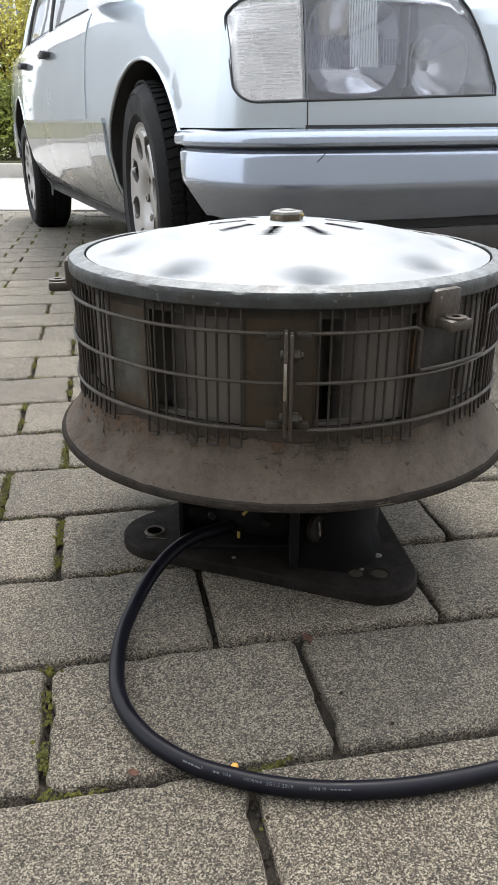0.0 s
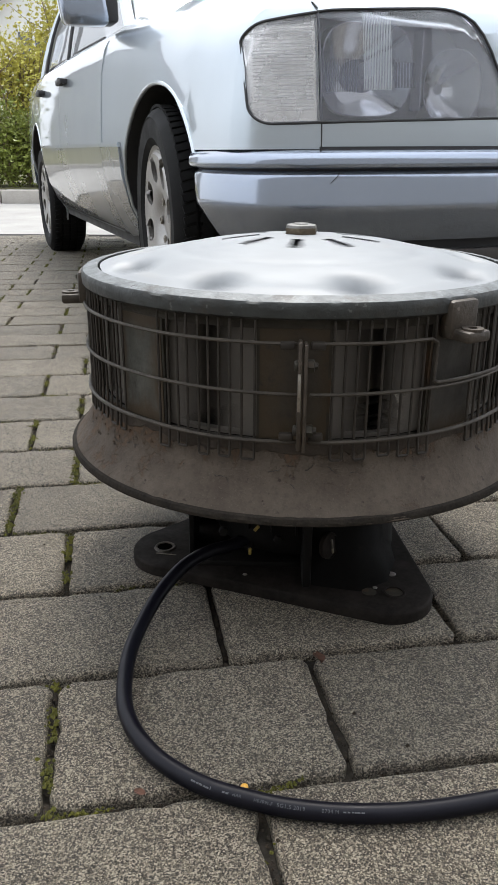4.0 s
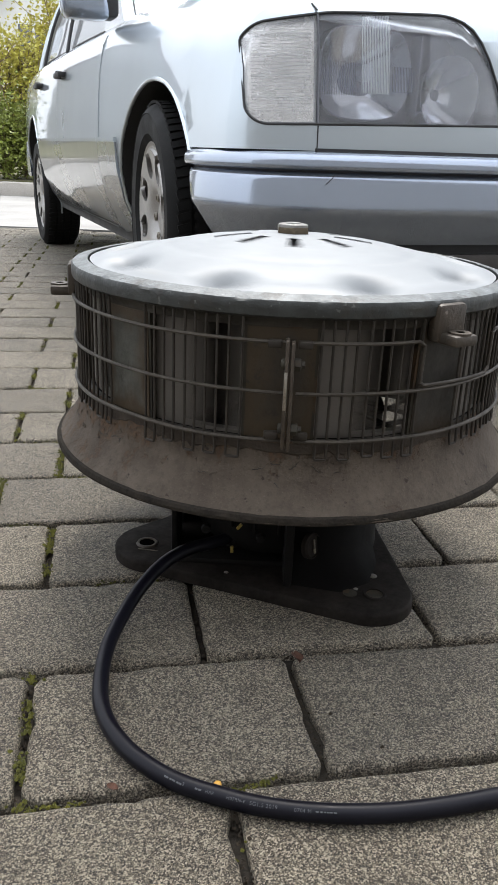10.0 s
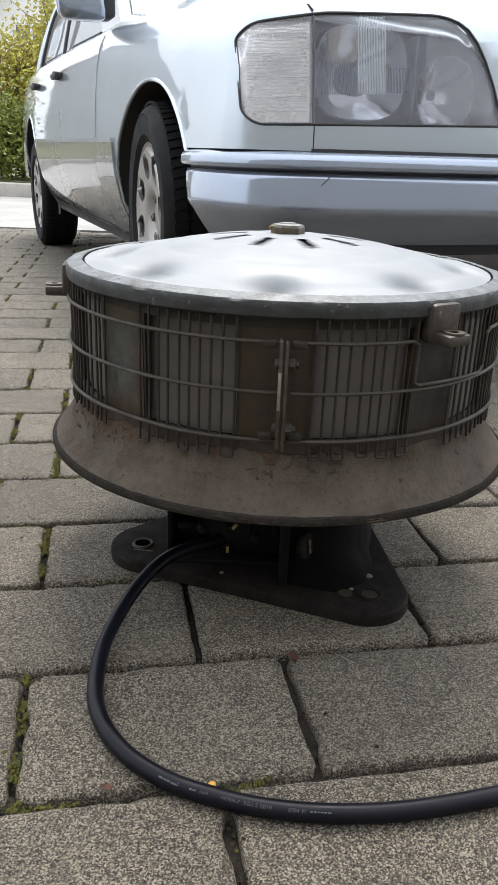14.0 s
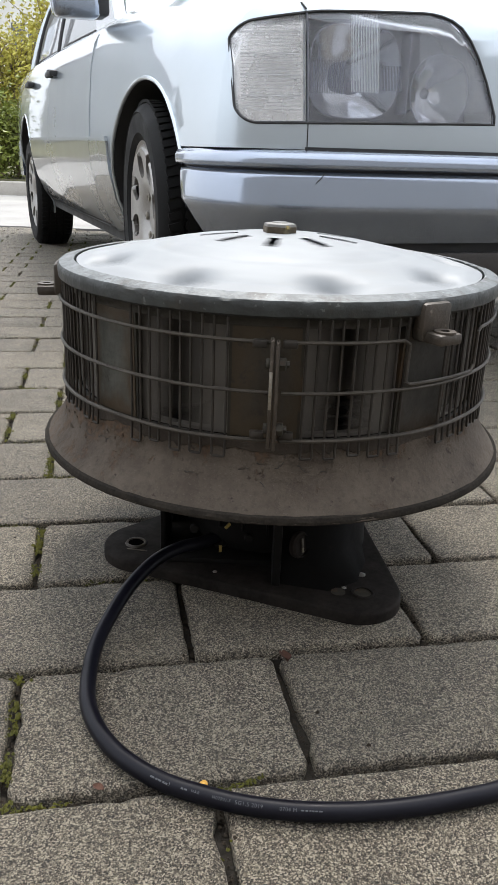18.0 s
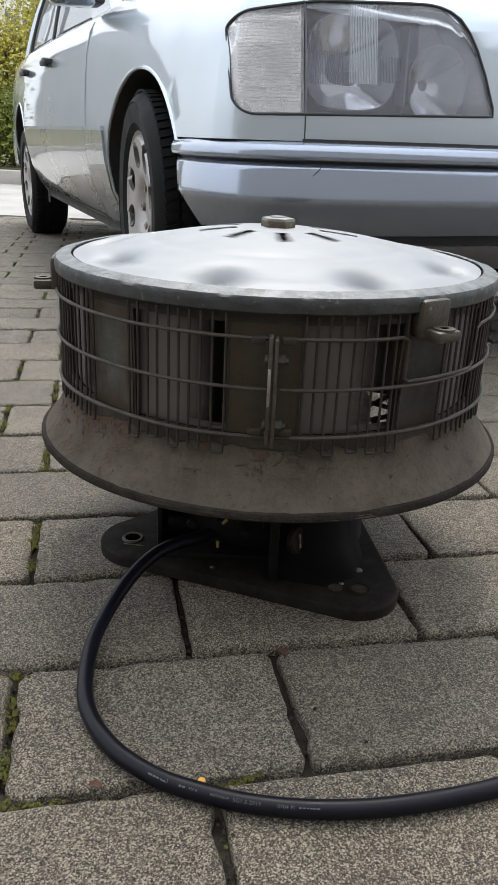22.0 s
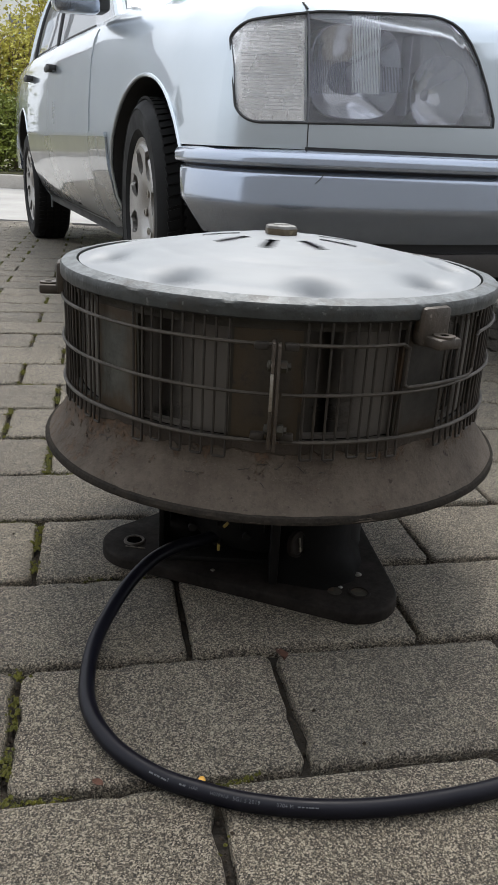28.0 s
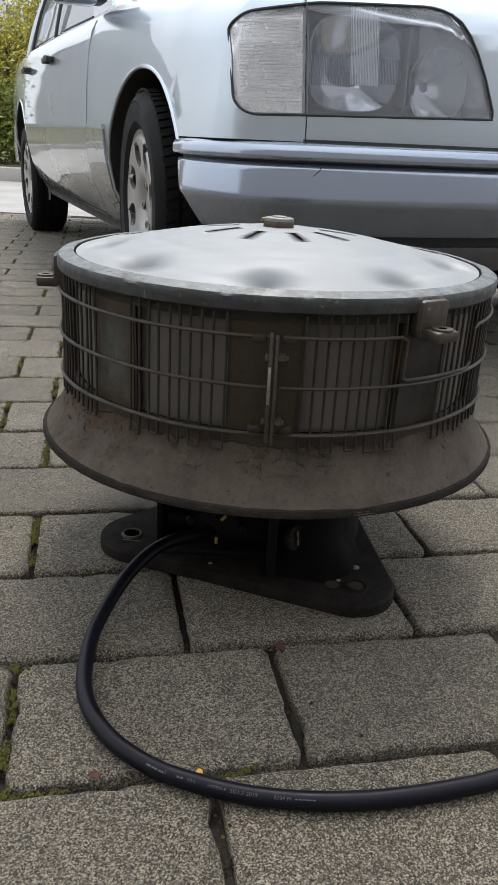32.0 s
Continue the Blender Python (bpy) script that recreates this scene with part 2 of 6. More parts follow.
def skirt_material():
    """Dusty hood paint: fine mottling, rust that gathers below the drum and on one flank, small chips."""
    k = Kit("dusty_grey_beige_metal", False)
    blot, fine, grit = k.noise(26, 6, 0.65), k.noise(170, 4, 0.7), k.noise(480, 2)
    base = k.mix(k.ramp(blot, 0.34, 0.66), (0.058, 0.044, 0.033), (0.094, 0.075, 0.057))
    base = k.mix(k.ramp(fine, 0.50, 0.74, 0.0, 0.6), base, (0.040, 0.031, 0.022))
    base = k.mix(k.ramp(grit, 0.62, 0.72, 0.0, 0.4), base, (0.135, 0.115, 0.095))
    high = k.ramp(k.axis(2), 0.200, 0.234)
    flank = k.ramp(k.axis(0), -0.10, -0.25, 0.0, 0.15)
    gather = k.maths("ADD", k.maths("ADD", k.maths("MULTIPLY", high, 0.22), flank), k.noise(38, 6, 0.7))
    base = k.mix(k.ramp(gather, 0.63, 0.74, 0.0, 0.9), base, k.mix(k.ramp(fine, 0.4, 0.6), (0.050, 0.033, 0.020), (0.092, 0.054, 0.030)))
    base = k.mix(k.ramp(k.noise(95, 3), 0.66, 0.71, 0.0, 0.9), base, (0.028, 0.020, 0.014))
    height = k.maths("ADD", k.maths("MULTIPLY", blot, 0.7), k.maths("ADD", k.maths("MULTIPLY", fine, 0.5), k.maths("MULTIPLY", k.ramp(gather, 0.64, 0.70), -0.3)))
    return k.done(base, 0.78, 0.0, 0.25, height, 0.0026)


def rim_material(name, a, b, chip):
    """Chipped ring paint with grime runs and bare spots."""
    k = Kit(name, False)
    blot, fine = k.noise(40, 6, 0.65), k.noise(260, 3)
    base = k.mix(k.ramp(blot, 0.36, 0.62), a, b)
    base = k.mix(k.ramp(k.noise(22, 5, 0.7), 0.54, 0.66, 0.0, 0.8), base, (0.032, 0.026, 0.019))
    base = k.mix(k.ramp(k.noise(150, 3), 0.65, 0.70, 0.0, 0.85), base, chip)
    base = k.mix(k.ramp(k.noise(110, 4, 0.7), 0.66, 0.70, 0.0, 0.9), base, (0.016, 0.013, 0.010))
    return k.done(base, k.ramp(blot, 0.3, 0.7, 0.42, 0.62), 0.1, 0.5, k.maths("ADD", blot, k.maths("MULTIPLY", fine, 0.35)), 0.0016)


PAVER = paver_material()
JOINT = mat("joint_soil", (0.012, 0.009, 0.006), (0.032, 0.025, 0.017), rough=1.0, scale=20, fine=300, bump=1.0, dist=0.004)
CRUMB = mat("joint_crumbs", (0.042, 0.029, 0.016), (0.013, 0.009, 0.005), rough=1.0, scale=60, fine=500, bump=1.0, dist=0.002)
MOSS = mat("moss", (0.036, 0.040, 0.006), (0.118, 0.110, 0.011), rough=0.95, scale=30, fine=400, bump=1.0, dist=0.003)
ASPHALT = mat("pale_asphalt", (0.36, 0.35, 0.33), (0.27, 0.26, 0.25), rough=0.9, scale=2, fine=120, bump=0.4)
KERB = mat("kerb_stone", (0.44, 0.41, 0.37), (0.32, 0.30, 0.27), rough=0.9, scale=4, fine=90, bump=0.5, dist=0.004)
SOIL = mat("verge_soil", (0.08, 0.09, 0.03), (0.13, 0.11, 0.06), rough=1.0, scale=5, fine=60, bump=1.0, dist=0.02)
CAST_RUST = mat("rusty_brown_cast_metal", (0.037, 0.032, 0.019), (0.016, 0.012, 0.009), rough=0.75, metal=0.1, scale=26, fine=170, bump=0.6, dist=0.0014, stretch=(1, 1, 0.35),
                third=(0.066, 0.034, 0.012), third_scale=30, third_range=(0.54, 0.66))
CAST = field_material("weathered_grey_green_cast_paint", (0.076, 0.075, 0.062), (0.050, 0.048, 0.039), (0.044, 0.028, 0.013), (0.56, 0.74))
CAST_BAND = rim_material("dark_drum_band_paint", (0.042, 0.037, 0.030), (0.026, 0.022, 0.017), (0.075, 0.068, 0.056))
EDGE_DARK = mat("dark_chipped_edge", (0.013, 0.011, 0.009), (0.034, 0.028, 0.022), rough=0.9, spec=0.12, scale=60, fine=300, bump=1.0, dist=0.002)
EAR_CAST = rim_material("bare_brown_casting", (0.062, 0.047, 0.034), (0.038, 0.028, 0.019), (0.15, 0.125, 0.10))
RIM_TOP_LIT = rim_material("worn_lit_grey_paint", (0.130, 0.142, 0.147), (0.085, 0.092, 0.094), (0.23, 0.24, 0.24))
LEAF_DRY = mat("dry_leaf_brown", (0.085, 0.034, 0.018), (0.045, 0.020, 0.012), rough=0.9, scale=40, fine=300, bump=0.8, dist=0.001)
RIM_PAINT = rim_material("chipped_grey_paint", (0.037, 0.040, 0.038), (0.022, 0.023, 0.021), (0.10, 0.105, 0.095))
SKIRT = skirt_material()
CAST_SHADED = field_material("stained_cast_paint_shaded", (0.031, 0.027, 0.021), (0.020, 0.017, 0.013), (0.026, 0.017, 0.009), (0.62, 0.85))
CAST_OCHRE = field_material("ochre_stained_cast_paint", (0.042, 0.035, 0.026), (0.026, 0.021, 0.015), (0.044, 0.029, 0.014), (0.56, 0.78))
WIRE_DARK = mat("dark_rusty_wire", (0.034, 0.026, 0.019), (0.018, 0.014, 0.010), rough=0.6, metal=0.2, scale=40, fine=300, bump=0.3, dist=0.0006)
WIRE = mat("galvanised_wire", (0.066, 0.054, 0.041), (0.032, 0.026, 0.020), rough=0.55, metal=0.3, scale=40, fine=300, bump=0.3, dist=0.0006)
ROTOR_TOP = mat("pale_aluminium_paint", (0.235, 0.247, 0.258), (0.198, 0.208, 0.218), rough=0.55, metal=0.0, scale=7, fine=60, third=(0.24, 0.218, 0.18),
                third_scale=9, third_range=(0.6, 0.8))
ROTOR_SIDE = mat("rotor_casting", (0.142, 0.128, 0.112), (0.072, 0.061, 0.051), rough=0.5, metal=0.2, scale=34, fine=150, bump=0.2, stretch=(1, 1, 0.16))
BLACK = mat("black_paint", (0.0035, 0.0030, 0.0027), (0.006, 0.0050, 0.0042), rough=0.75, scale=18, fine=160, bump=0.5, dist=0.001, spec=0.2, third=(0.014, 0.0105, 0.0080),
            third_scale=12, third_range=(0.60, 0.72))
BASE_PAINT = mat("dark_grey_base_paint", (0.021, 0.0170, 0.0145), (0.009, 0.0073, 0.0060), rough=0.78, spec=0.12, scale=30, fine=170, bump=0.8, dist=0.001,
                 third=(0.022, 0.017, 0.014), third_scale=14, third_range=(0.55, 0.72))
STEEL = mat("bare_worn_steel", (0.42, 0.40, 0.36), (0.22, 0.19, 0.15), rough=0.4, metal=0.8, scale=50, fine=300, bump=0.4, dist=0.0008)
RUST = mat("rusty_bolt", (0.13, 0.112, 0.088), (0.07, 0.060, 0.048), rough=0.55, metal=0.5, scale=40, fine=200, bump=0.5, dist=0.001, spots=(0.21, 0.18, 0.13),
           spot_scale=90, spot_range=(0.55, 0.65))
# flat black discs carry the shade of holes that are not cut
HOLE = mat("hole_shade", (0.002, 0.002, 0.002), rough=1.0, spec=0.0)
BRASS = mat("yellow_terminal", (0.26, 0.19, 0.04), (0.16, 0.11, 0.02), rough=0.5)
RUBBER = mat("black_cable_rubber", (0.0040, 0.0038, 0.0068), (0.006, 0.0057, 0.009), rough=0.40, spec=0.17, scale=30, fine=500, bump=0.1, dist=0.0003)
PRINT = mat("white_cable_print", (0.095, 0.095, 0.105), (0.03, 0.03, 0.034), rough=0.7, scale=800, fine=1500)
PAINT = mat("silver_car_paint", (0.49, 0.54, 0.58), (0.45, 0.50, 0.54), rough=0.30, metal=0.80, scale=2, fine=900, coat=1.0, rough_var=0.03)
# body paint darkened to carry the ground reflection low on the side
PAINT_LOW = mat("ground_dark_body_paint", (0.24, 0.252, 0.262), (0.21, 0.222, 0.233), rough=0.28, metal=0.6, scale=2, fine=900, coat=0.8, rough_var=0.03)
CLADDING = mat("grey_blue_cladding_paint", (0.33, 0.37, 0.445), (0.305, 0.345, 0.415), rough=0.22, metal=0.75, scale=2, fine=900, coat=0.8, rough_var=0.03)
TRIM = mat("black_rubber_trim", (0.02, 0.02, 0.022), (0.03, 0.03, 0.03), rough=0.6, scale=15, fine=200)
TYRE = mat("tyre_rubber", (0.004, 0.004, 0.0043), (0.008, 0.0076, 0.0074), spec=0.22, rough=0.7, scale=12, fine=160, bump=0.3, dist=0.001)
ALLOY = mat("silver_alloy_wheel", (0.38, 0.365, 0.35), (0.29, 0.28, 0.265), rough=0.4, metal=0.6, scale=10, fine=200)
# white-grey mottling in the colour imitates varied reflections
IND_BACK = mat("indicator_back", (0.97, 0.97, 0.97), (0.70, 0.68, 0.68), rough=0.26, metal=0.8, scale=12, fine=60)
REFLECTOR = mat("lamp_reflector", (0.92, 0.92, 0.94), (0.86, 0.86, 0.89), rough=0.12, rough_var=0.05, metal=1.0)
LAMP_BACK = mat("lamp_housing_back", (0.34, 0.33, 0.40), (0.26, 0.25, 0.31), rough=0.4)
LAMP_GREY = mat("lamp_housing_grey", (0.60, 0.61, 0.70), (0.54, 0.55, 0.63), rough=0.4)
LAMP_JOINT = mat("lamp_joint_grey", (0.16, 0.16, 0.18), (0.12, 0.12, 0.14), rough=0.5)
AMBER = mat("faint_amber_plastic", (0.80, 0.62, 0.52), (0.78, 0.58, 0.48), rough=0.3)
def clear_pane(name, tint, ior=1.6, white_mix=0.0):
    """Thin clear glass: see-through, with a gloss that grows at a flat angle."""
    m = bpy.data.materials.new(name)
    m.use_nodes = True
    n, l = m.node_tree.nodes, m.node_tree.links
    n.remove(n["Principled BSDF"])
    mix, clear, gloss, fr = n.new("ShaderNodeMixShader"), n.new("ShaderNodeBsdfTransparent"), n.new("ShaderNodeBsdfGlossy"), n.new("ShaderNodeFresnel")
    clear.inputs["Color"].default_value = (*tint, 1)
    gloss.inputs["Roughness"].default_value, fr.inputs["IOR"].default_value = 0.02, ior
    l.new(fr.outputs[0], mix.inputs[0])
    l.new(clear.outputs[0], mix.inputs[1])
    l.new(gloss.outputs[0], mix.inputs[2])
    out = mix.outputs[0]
    # flat white mixed in, standing in for bright reflection
    if white_mix:
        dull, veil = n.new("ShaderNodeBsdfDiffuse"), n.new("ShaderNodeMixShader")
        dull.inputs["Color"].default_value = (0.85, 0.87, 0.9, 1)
        veil.inputs[0].default_value = white_mix
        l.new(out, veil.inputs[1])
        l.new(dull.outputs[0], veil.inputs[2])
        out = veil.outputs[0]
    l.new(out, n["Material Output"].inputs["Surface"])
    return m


def rib_glass(name, alpha):
    """Fluted glass: mostly clear, scatters a little light."""
    m = bpy.data.materials.new(name)
    m.use_nodes = True
    p = m.node_tree.nodes["Principled BSDF"]
    p.inputs["Base Color"].default_value = (0.86, 0.88, 0.92, 1)
    p.inputs["Roughness"].default_value, p.inputs["Alpha"].default_value = 0.18, alpha
    return m


LENS = clear_pane("headlamp_glass", (0.95, 0.96, 0.98), white_mix=0.05)
LENS_IND = clear_pane("indicator_glass", (0.99, 0.98, 0.97), white_mix=0.16)
FLUTE = rib_glass("fluted_glass", 0.68)
PRISM = rib_glass("smoky_prism_glass", 0.55)
PRISM.node_tree.nodes["Principled BSDF"].inputs["Base Color"].default_value = (0.16, 0.16, 0.20, 1)
FLUTE_FAINT = rib_glass("faint_fluted_glass", 0.12)
RIB = rib_glass("ribbed_glass", 0.4)
RIB.node_tree.nodes["Principled BSDF"].inputs["Base Color"].default_value = (0.88, 0.88, 0.88, 1)
WINDOW = mat("car_window_glass", (0.03, 0.035, 0.035), (0.03, 0.035, 0.035), rough=0.03, rough_var=0.01, spec=1.0, coat=1.0)

# raised ior and flat white stand in for bright sky in the windows
CAR_GLASS = clear_pane("car_side_glass", (0.70, 0.74, 0.72), 6.0, white_mix=0.22)
LEAF = mat("spring_leaf", (0.56, 0.51, 0.095), (0.37, 0.34, 0.07), rough=0.6, scale=2, fine=9)
LEAF_DARK = mat("ivy_leaf", (0.22, 0.26, 0.04), (0.12, 0.145, 0.025), rough=0.5, scale=3, fine=12)
BARK = mat("shrub_bark", (0.26, 0.20, 0.14), (0.15, 0.115, 0.08), rough=0.95, scale=12, fine=90, bump=0.7)
PLASTER = mat("white_plaster", (0.82, 0.81, 0.79), (0.75, 0.74, 0.72), rough=0.9, scale=1, fine=60, bump=0.2)
WALL_DARK = mat("grey_render", (0.36, 0.36, 0.36), (0.31, 0.31, 0.31), rough=0.95, scale=1.2, fine=40, bump=0.2)
ROOF_TILE = mat("red_brown_roof_tile", (0.20, 0.075, 0.05), (0.13, 0.05, 0.035), rough=0.8, scale=2, fine=30, bump=0.4)
SEED = mat("yellow_seed", (0.60, 0.33, 0.05), (0.5, 0.25, 0.03), rough=0.5)


# ---- mesh helpers ----
def mesh_of(name, bm, material, sharp=35.0):
    bmesh.ops.recalc_face_normals(bm, faces=bm.faces)
    me = bpy.data.meshes.new(name)
    bm.to_mesh(me)
    bm.free()
    for m in material if isinstance(material, (list, tuple)) else (material,):
        me.materials.append(m)
    me.polygons.foreach_set("use_smooth", [True] * len(me.polygons))
    me.set_sharp_from_angle(angle=radians(sharp))
    return me


def part(name, bm, material, parent, label="", m=None, sharp=35.0):
    ob = new(name, mesh_of(name, bm, material, sharp))
    ob.parent = parent
    if m is not None:
        ob.matrix_basis = m
    return tagged(ob, label)


def thing(name, label, category, group="", kind="", m=None, bm=None, material=None, sharp=35.0):
    ob = new(name, mesh_of(name, bm, material, sharp) if bm else None)
    if m is not None:
        ob.matrix_basis = m
    return tagged(ob, label, category, group, kind)


def lathe(profile, steps=96, arc=(0.0, 360.0), bm=None, closed=False):
    """Turns (r, z) points about z; angles are azimuths from the front (-y), growing to the right (+x)."""
    bm = bm or bmesh.new()
    full = abs(arc[1] - arc[0]) >= 359.99
    n = steps if full else steps + 1
    rings = []
    for k in range(n):
        a = radians(arc[0] + (arc[1] - arc[0]) * k / steps)
        rings.append([bm.verts.new((r * math.sin(a), -r * math.cos(a), z)) for r, z in profile])
    m = len(profile)
    for k in range(steps):
        p, q = rings[k], rings[(k + 1) % n]
        for i in range(m if closed else m - 1):
            j = (i + 1) % m
            if profile[i][0] < 1e-6 and profile[j][0] < 1e-6:
                continue
            bm.faces.new((p[i], q[i], q[j], p[j]))
    if closed and not full:
        bm.faces.new(rings[0])
        bm.faces.new(rings[-1][::-1])
    bmesh.ops.remove_doubles(bm, verts=bm.verts, dist=1e-6)
    return bm


def box(bm, centre, size, bevel=0.0, m=None, seg=2):
    r = bmesh.ops.create_cube(bm, size=1.0)
    vs = r["verts"]
    bmesh.ops.scale(bm, vec=size, verts=vs)
    if bevel:
        es = list({e for v in vs for e in v.link_edges})
        g = bmesh.ops.bevel(bm, geom=es, offset=bevel, segments=seg, affect="EDGES", profile=0.5)
        vs = list({v for f in g["faces"] for v in f.verts} | {v for v in vs if v.is_valid})
    bmesh.ops.transform(bm, matrix=Matrix.Translation(centre) @ (m or Matrix()), verts=vs)
    return bm


def rod(bm, points, radius, sides=8, closed=False, taper=None):
    """A tube along points."""
    pts = [Vector(p) for p in points]
    n = len(pts)
    rings = []
    up = None
    for i, p in enumerate(pts):
        a = pts[(i - 1) % n] if closed or i else p
        b = pts[(i + 1) % n] if closed or i < n - 1 else p
        t = (b - a).normalized()
        if up is None:
            up = t.orthogonal().normalized()
        up = (up - t * up.dot(t)).normalized()
        side = t.cross(up)
        r = radius if taper is None else radius + (taper - radius) * i / (n - 1)
        rings.append([bm.verts.new(p + r * (math.cos(2 * math.pi * k / sides) * up + math.sin(2 * math.pi * k / sides) * side)) for k in range(sides)])
    for i in range(n if closed else n - 1):
        p, q = rings[i], rings[(i + 1) % n]
        if closed and i == n - 1:
            shift = min(range(sides), key=lambda s: (p[0].co - q[s].co).length)
            q = q[shift:] + q[:shift]
        for k in range(sides):
            bm.faces.new((p[k], p[(k + 1) % sides], q[(k + 1) % sides], q[k]))
    if not closed:
        bm.faces.new(rings[0][::-1])
        bm.faces.new(rings[-1])
    return bm


def arc_points(r, z, a0, a1, n):
    return [(r * math.sin(radians(a0 + (a1 - a0) * k / n)), -r * math.cos(radians(a0 + (a1 - a0) * k / n)), z) for k in range(n + 1)]


def round_plate(outline, z0, z1, bevel=0.0, seg=2):
    """A flat plate from a closed outline."""
    bm = bmesh.new()
    low = [bm.verts.new((x, y, z0)) for x, y in outline]
    face = bm.faces.new(low)
    g = bmesh.ops.extrude_face_region(bm, geom=[face])
    vs = [v for v in g["geom"] if isinstance(v, bmesh.types.BMVert)]
    bmesh.ops.translate(bm, vec=(0, 0, z1 - z0), verts=vs)
    if bevel:
        es = [e for e in bm.edges if abs(e.verts[0].co.z - z1) < 1e-6 and abs(e.verts[1].co.z - z1) < 1e-6]
        bmesh.ops.bevel(bm, geom=es, offset=bevel, segments=seg, affect="EDGES", profile=0.5)
    return bm


def turned(azimuth):
    """The turn that brings the front (-y) to an azimuth."""
    return pose(0, 0, 0, 0, 0, azimuth)

# ---- the siren ----
WINDOW_AT = [17.0 + 40 * k for k in range(9)]
siren = thing("motor_siren", "weathered grey metal motor siren with wire guard, standing on paving", "siren")


R1, R0 = 0.2475, 0.2405
drum = part("drum_band", lathe([(R0, 0.205), (R1 + 0.002, 0.205), (R1 + 0.002, 0.232), (R1, 0.236), (R0, 0.236)], 144, closed=True), CAST_BAND, siren, "lower band of the stained cast drum")
part("drum_band", lathe([(R0, 0.3470), (R1 + 0.0015, 0.3470), (R1 + 0.0024, 0.3505), (R1 + 0.0046, 0.3540), (0.2550, 0.3572), (0.2580, 0.3600), (0.2545, 0.366), (R0, 0.366)], 144, closed=True), CAST_BAND, siren, "upper band of the stained cast drum")


def post():
    """A broad rusty post between two windows."""
    return lathe([(R0, 0.2350), (R1 - 0.001, 0.2350), (R1, 0.30), (R1 + 0.002, 0.3530), (R0, 0.3530)], 10, (-8.2, 8.2), closed=True)


def post_field():
    """The raised painted field of a post."""
    return lathe([(R1 - 0.004, 0.2365), (R1 + 0.0001, 0.2385), (R1 + 0.0009, 0.30), (R1 + 0.0022, 0.3470), (R1 - 0.002, 0.3490)], 8, (-7.5, 7.5), closed=True)


post_me, field_me = mesh_of("window_post", post(), CAST_RUST), mesh_of("painted_field", post_field(), CAST)
field_shaded = mesh_of("painted_field", post_field(), CAST_SHADED)
field_front = mesh_of("painted_field", post_field(), CAST_OCHRE)
for c in WINDOW_AT:
    o = new("window_post", post_me)
    o.parent = siren
    o.matrix_basis = turned(c + 20)
    # right-hand posts take the darker copy: shading from left-hand light put into colour
    f = new("painted_field", field_front if c == 337.0 else field_shaded if c in (17.0, 57.0) else field_me)
    f.parent = o


def rim_ring():
    n = 360
    bm = bmesh.new()
    prof = [(0.2415, 0.366), (0.2415, 0.3768), (0.2435, 0.3778), (0.2475, 0.3768), (0.2530, 0.3754), (0.2585, 0.3737), (0.2602, 0.3712), (0.2604, 0.3655), (0.2600, 0.3595), (0.2570, 0.3572), (0.2530, 0.3572)]
    lathe(prof, n, bm=bm, closed=True)
    for v in bm.verts:
        p = v.co
        d = noise.noise(p * 90) * 0.0008 + noise.noise(p * 22) * 0.0009
        if noise.noise(p * 130 + Vector((5, 0, 0))) > 0.42 and p.z > 0.371:
            d -= 0.0022
        v.co = p * (1 + d)
    # upper face takes the paler copy: light from above put into colour
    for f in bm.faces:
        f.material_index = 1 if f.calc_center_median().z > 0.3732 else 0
    return bm


def skirt_edge():
    bm = lathe([(0.2800, 0.1704), (0.2835, 0.1694), (0.2852, 0.1660), (0.2848, 0.1624), (0.2815, 0.1612)], 300, closed=True)
    for v in bm.verts:
        v.co *= 1 + 0.0022 * noise.noise(v.co * 70) + 0.0016 * noise.noise(v.co * 190)
    return bm


part("skirt_edge", skirt_edge(), EDGE_DARK, siren, "chipped dark lower edge")
part("rim_ring", rim_ring(), [RIM_PAINT, RIM_TOP_LIT], siren, "chipped dark grey-green top ring, worn upper face coloured paler as if lit")


def skirt():
    """The flared hood under the drum, with thickness."""
    prof = [(0.2450, 0.236), (0.2490, 0.236), (0.2505, 0.228), (0.2540, 0.214), (0.2610, 0.198), (0.2700, 0.183), (0.2790, 0.1715), (0.2840, 0.1665), (0.2846, 0.1635),
            (0.2825, 0.1622), (0.2765, 0.1680), (0.2660, 0.180), (0.2560, 0.196), (0.2490, 0.212), (0.2450, 0.224)]
    bm = lathe(prof, 160, closed=True)
    for v in bm.verts:
        p = v.co
        v.co = p + p.normalized() * (noise.noise(p * 14) * 0.0012 + noise.noise(p * 45) * 0.0005)
    return bm


part("skirt", skirt(), SKIRT, siren, "flared beige-grey hood with rust and flaking paint")


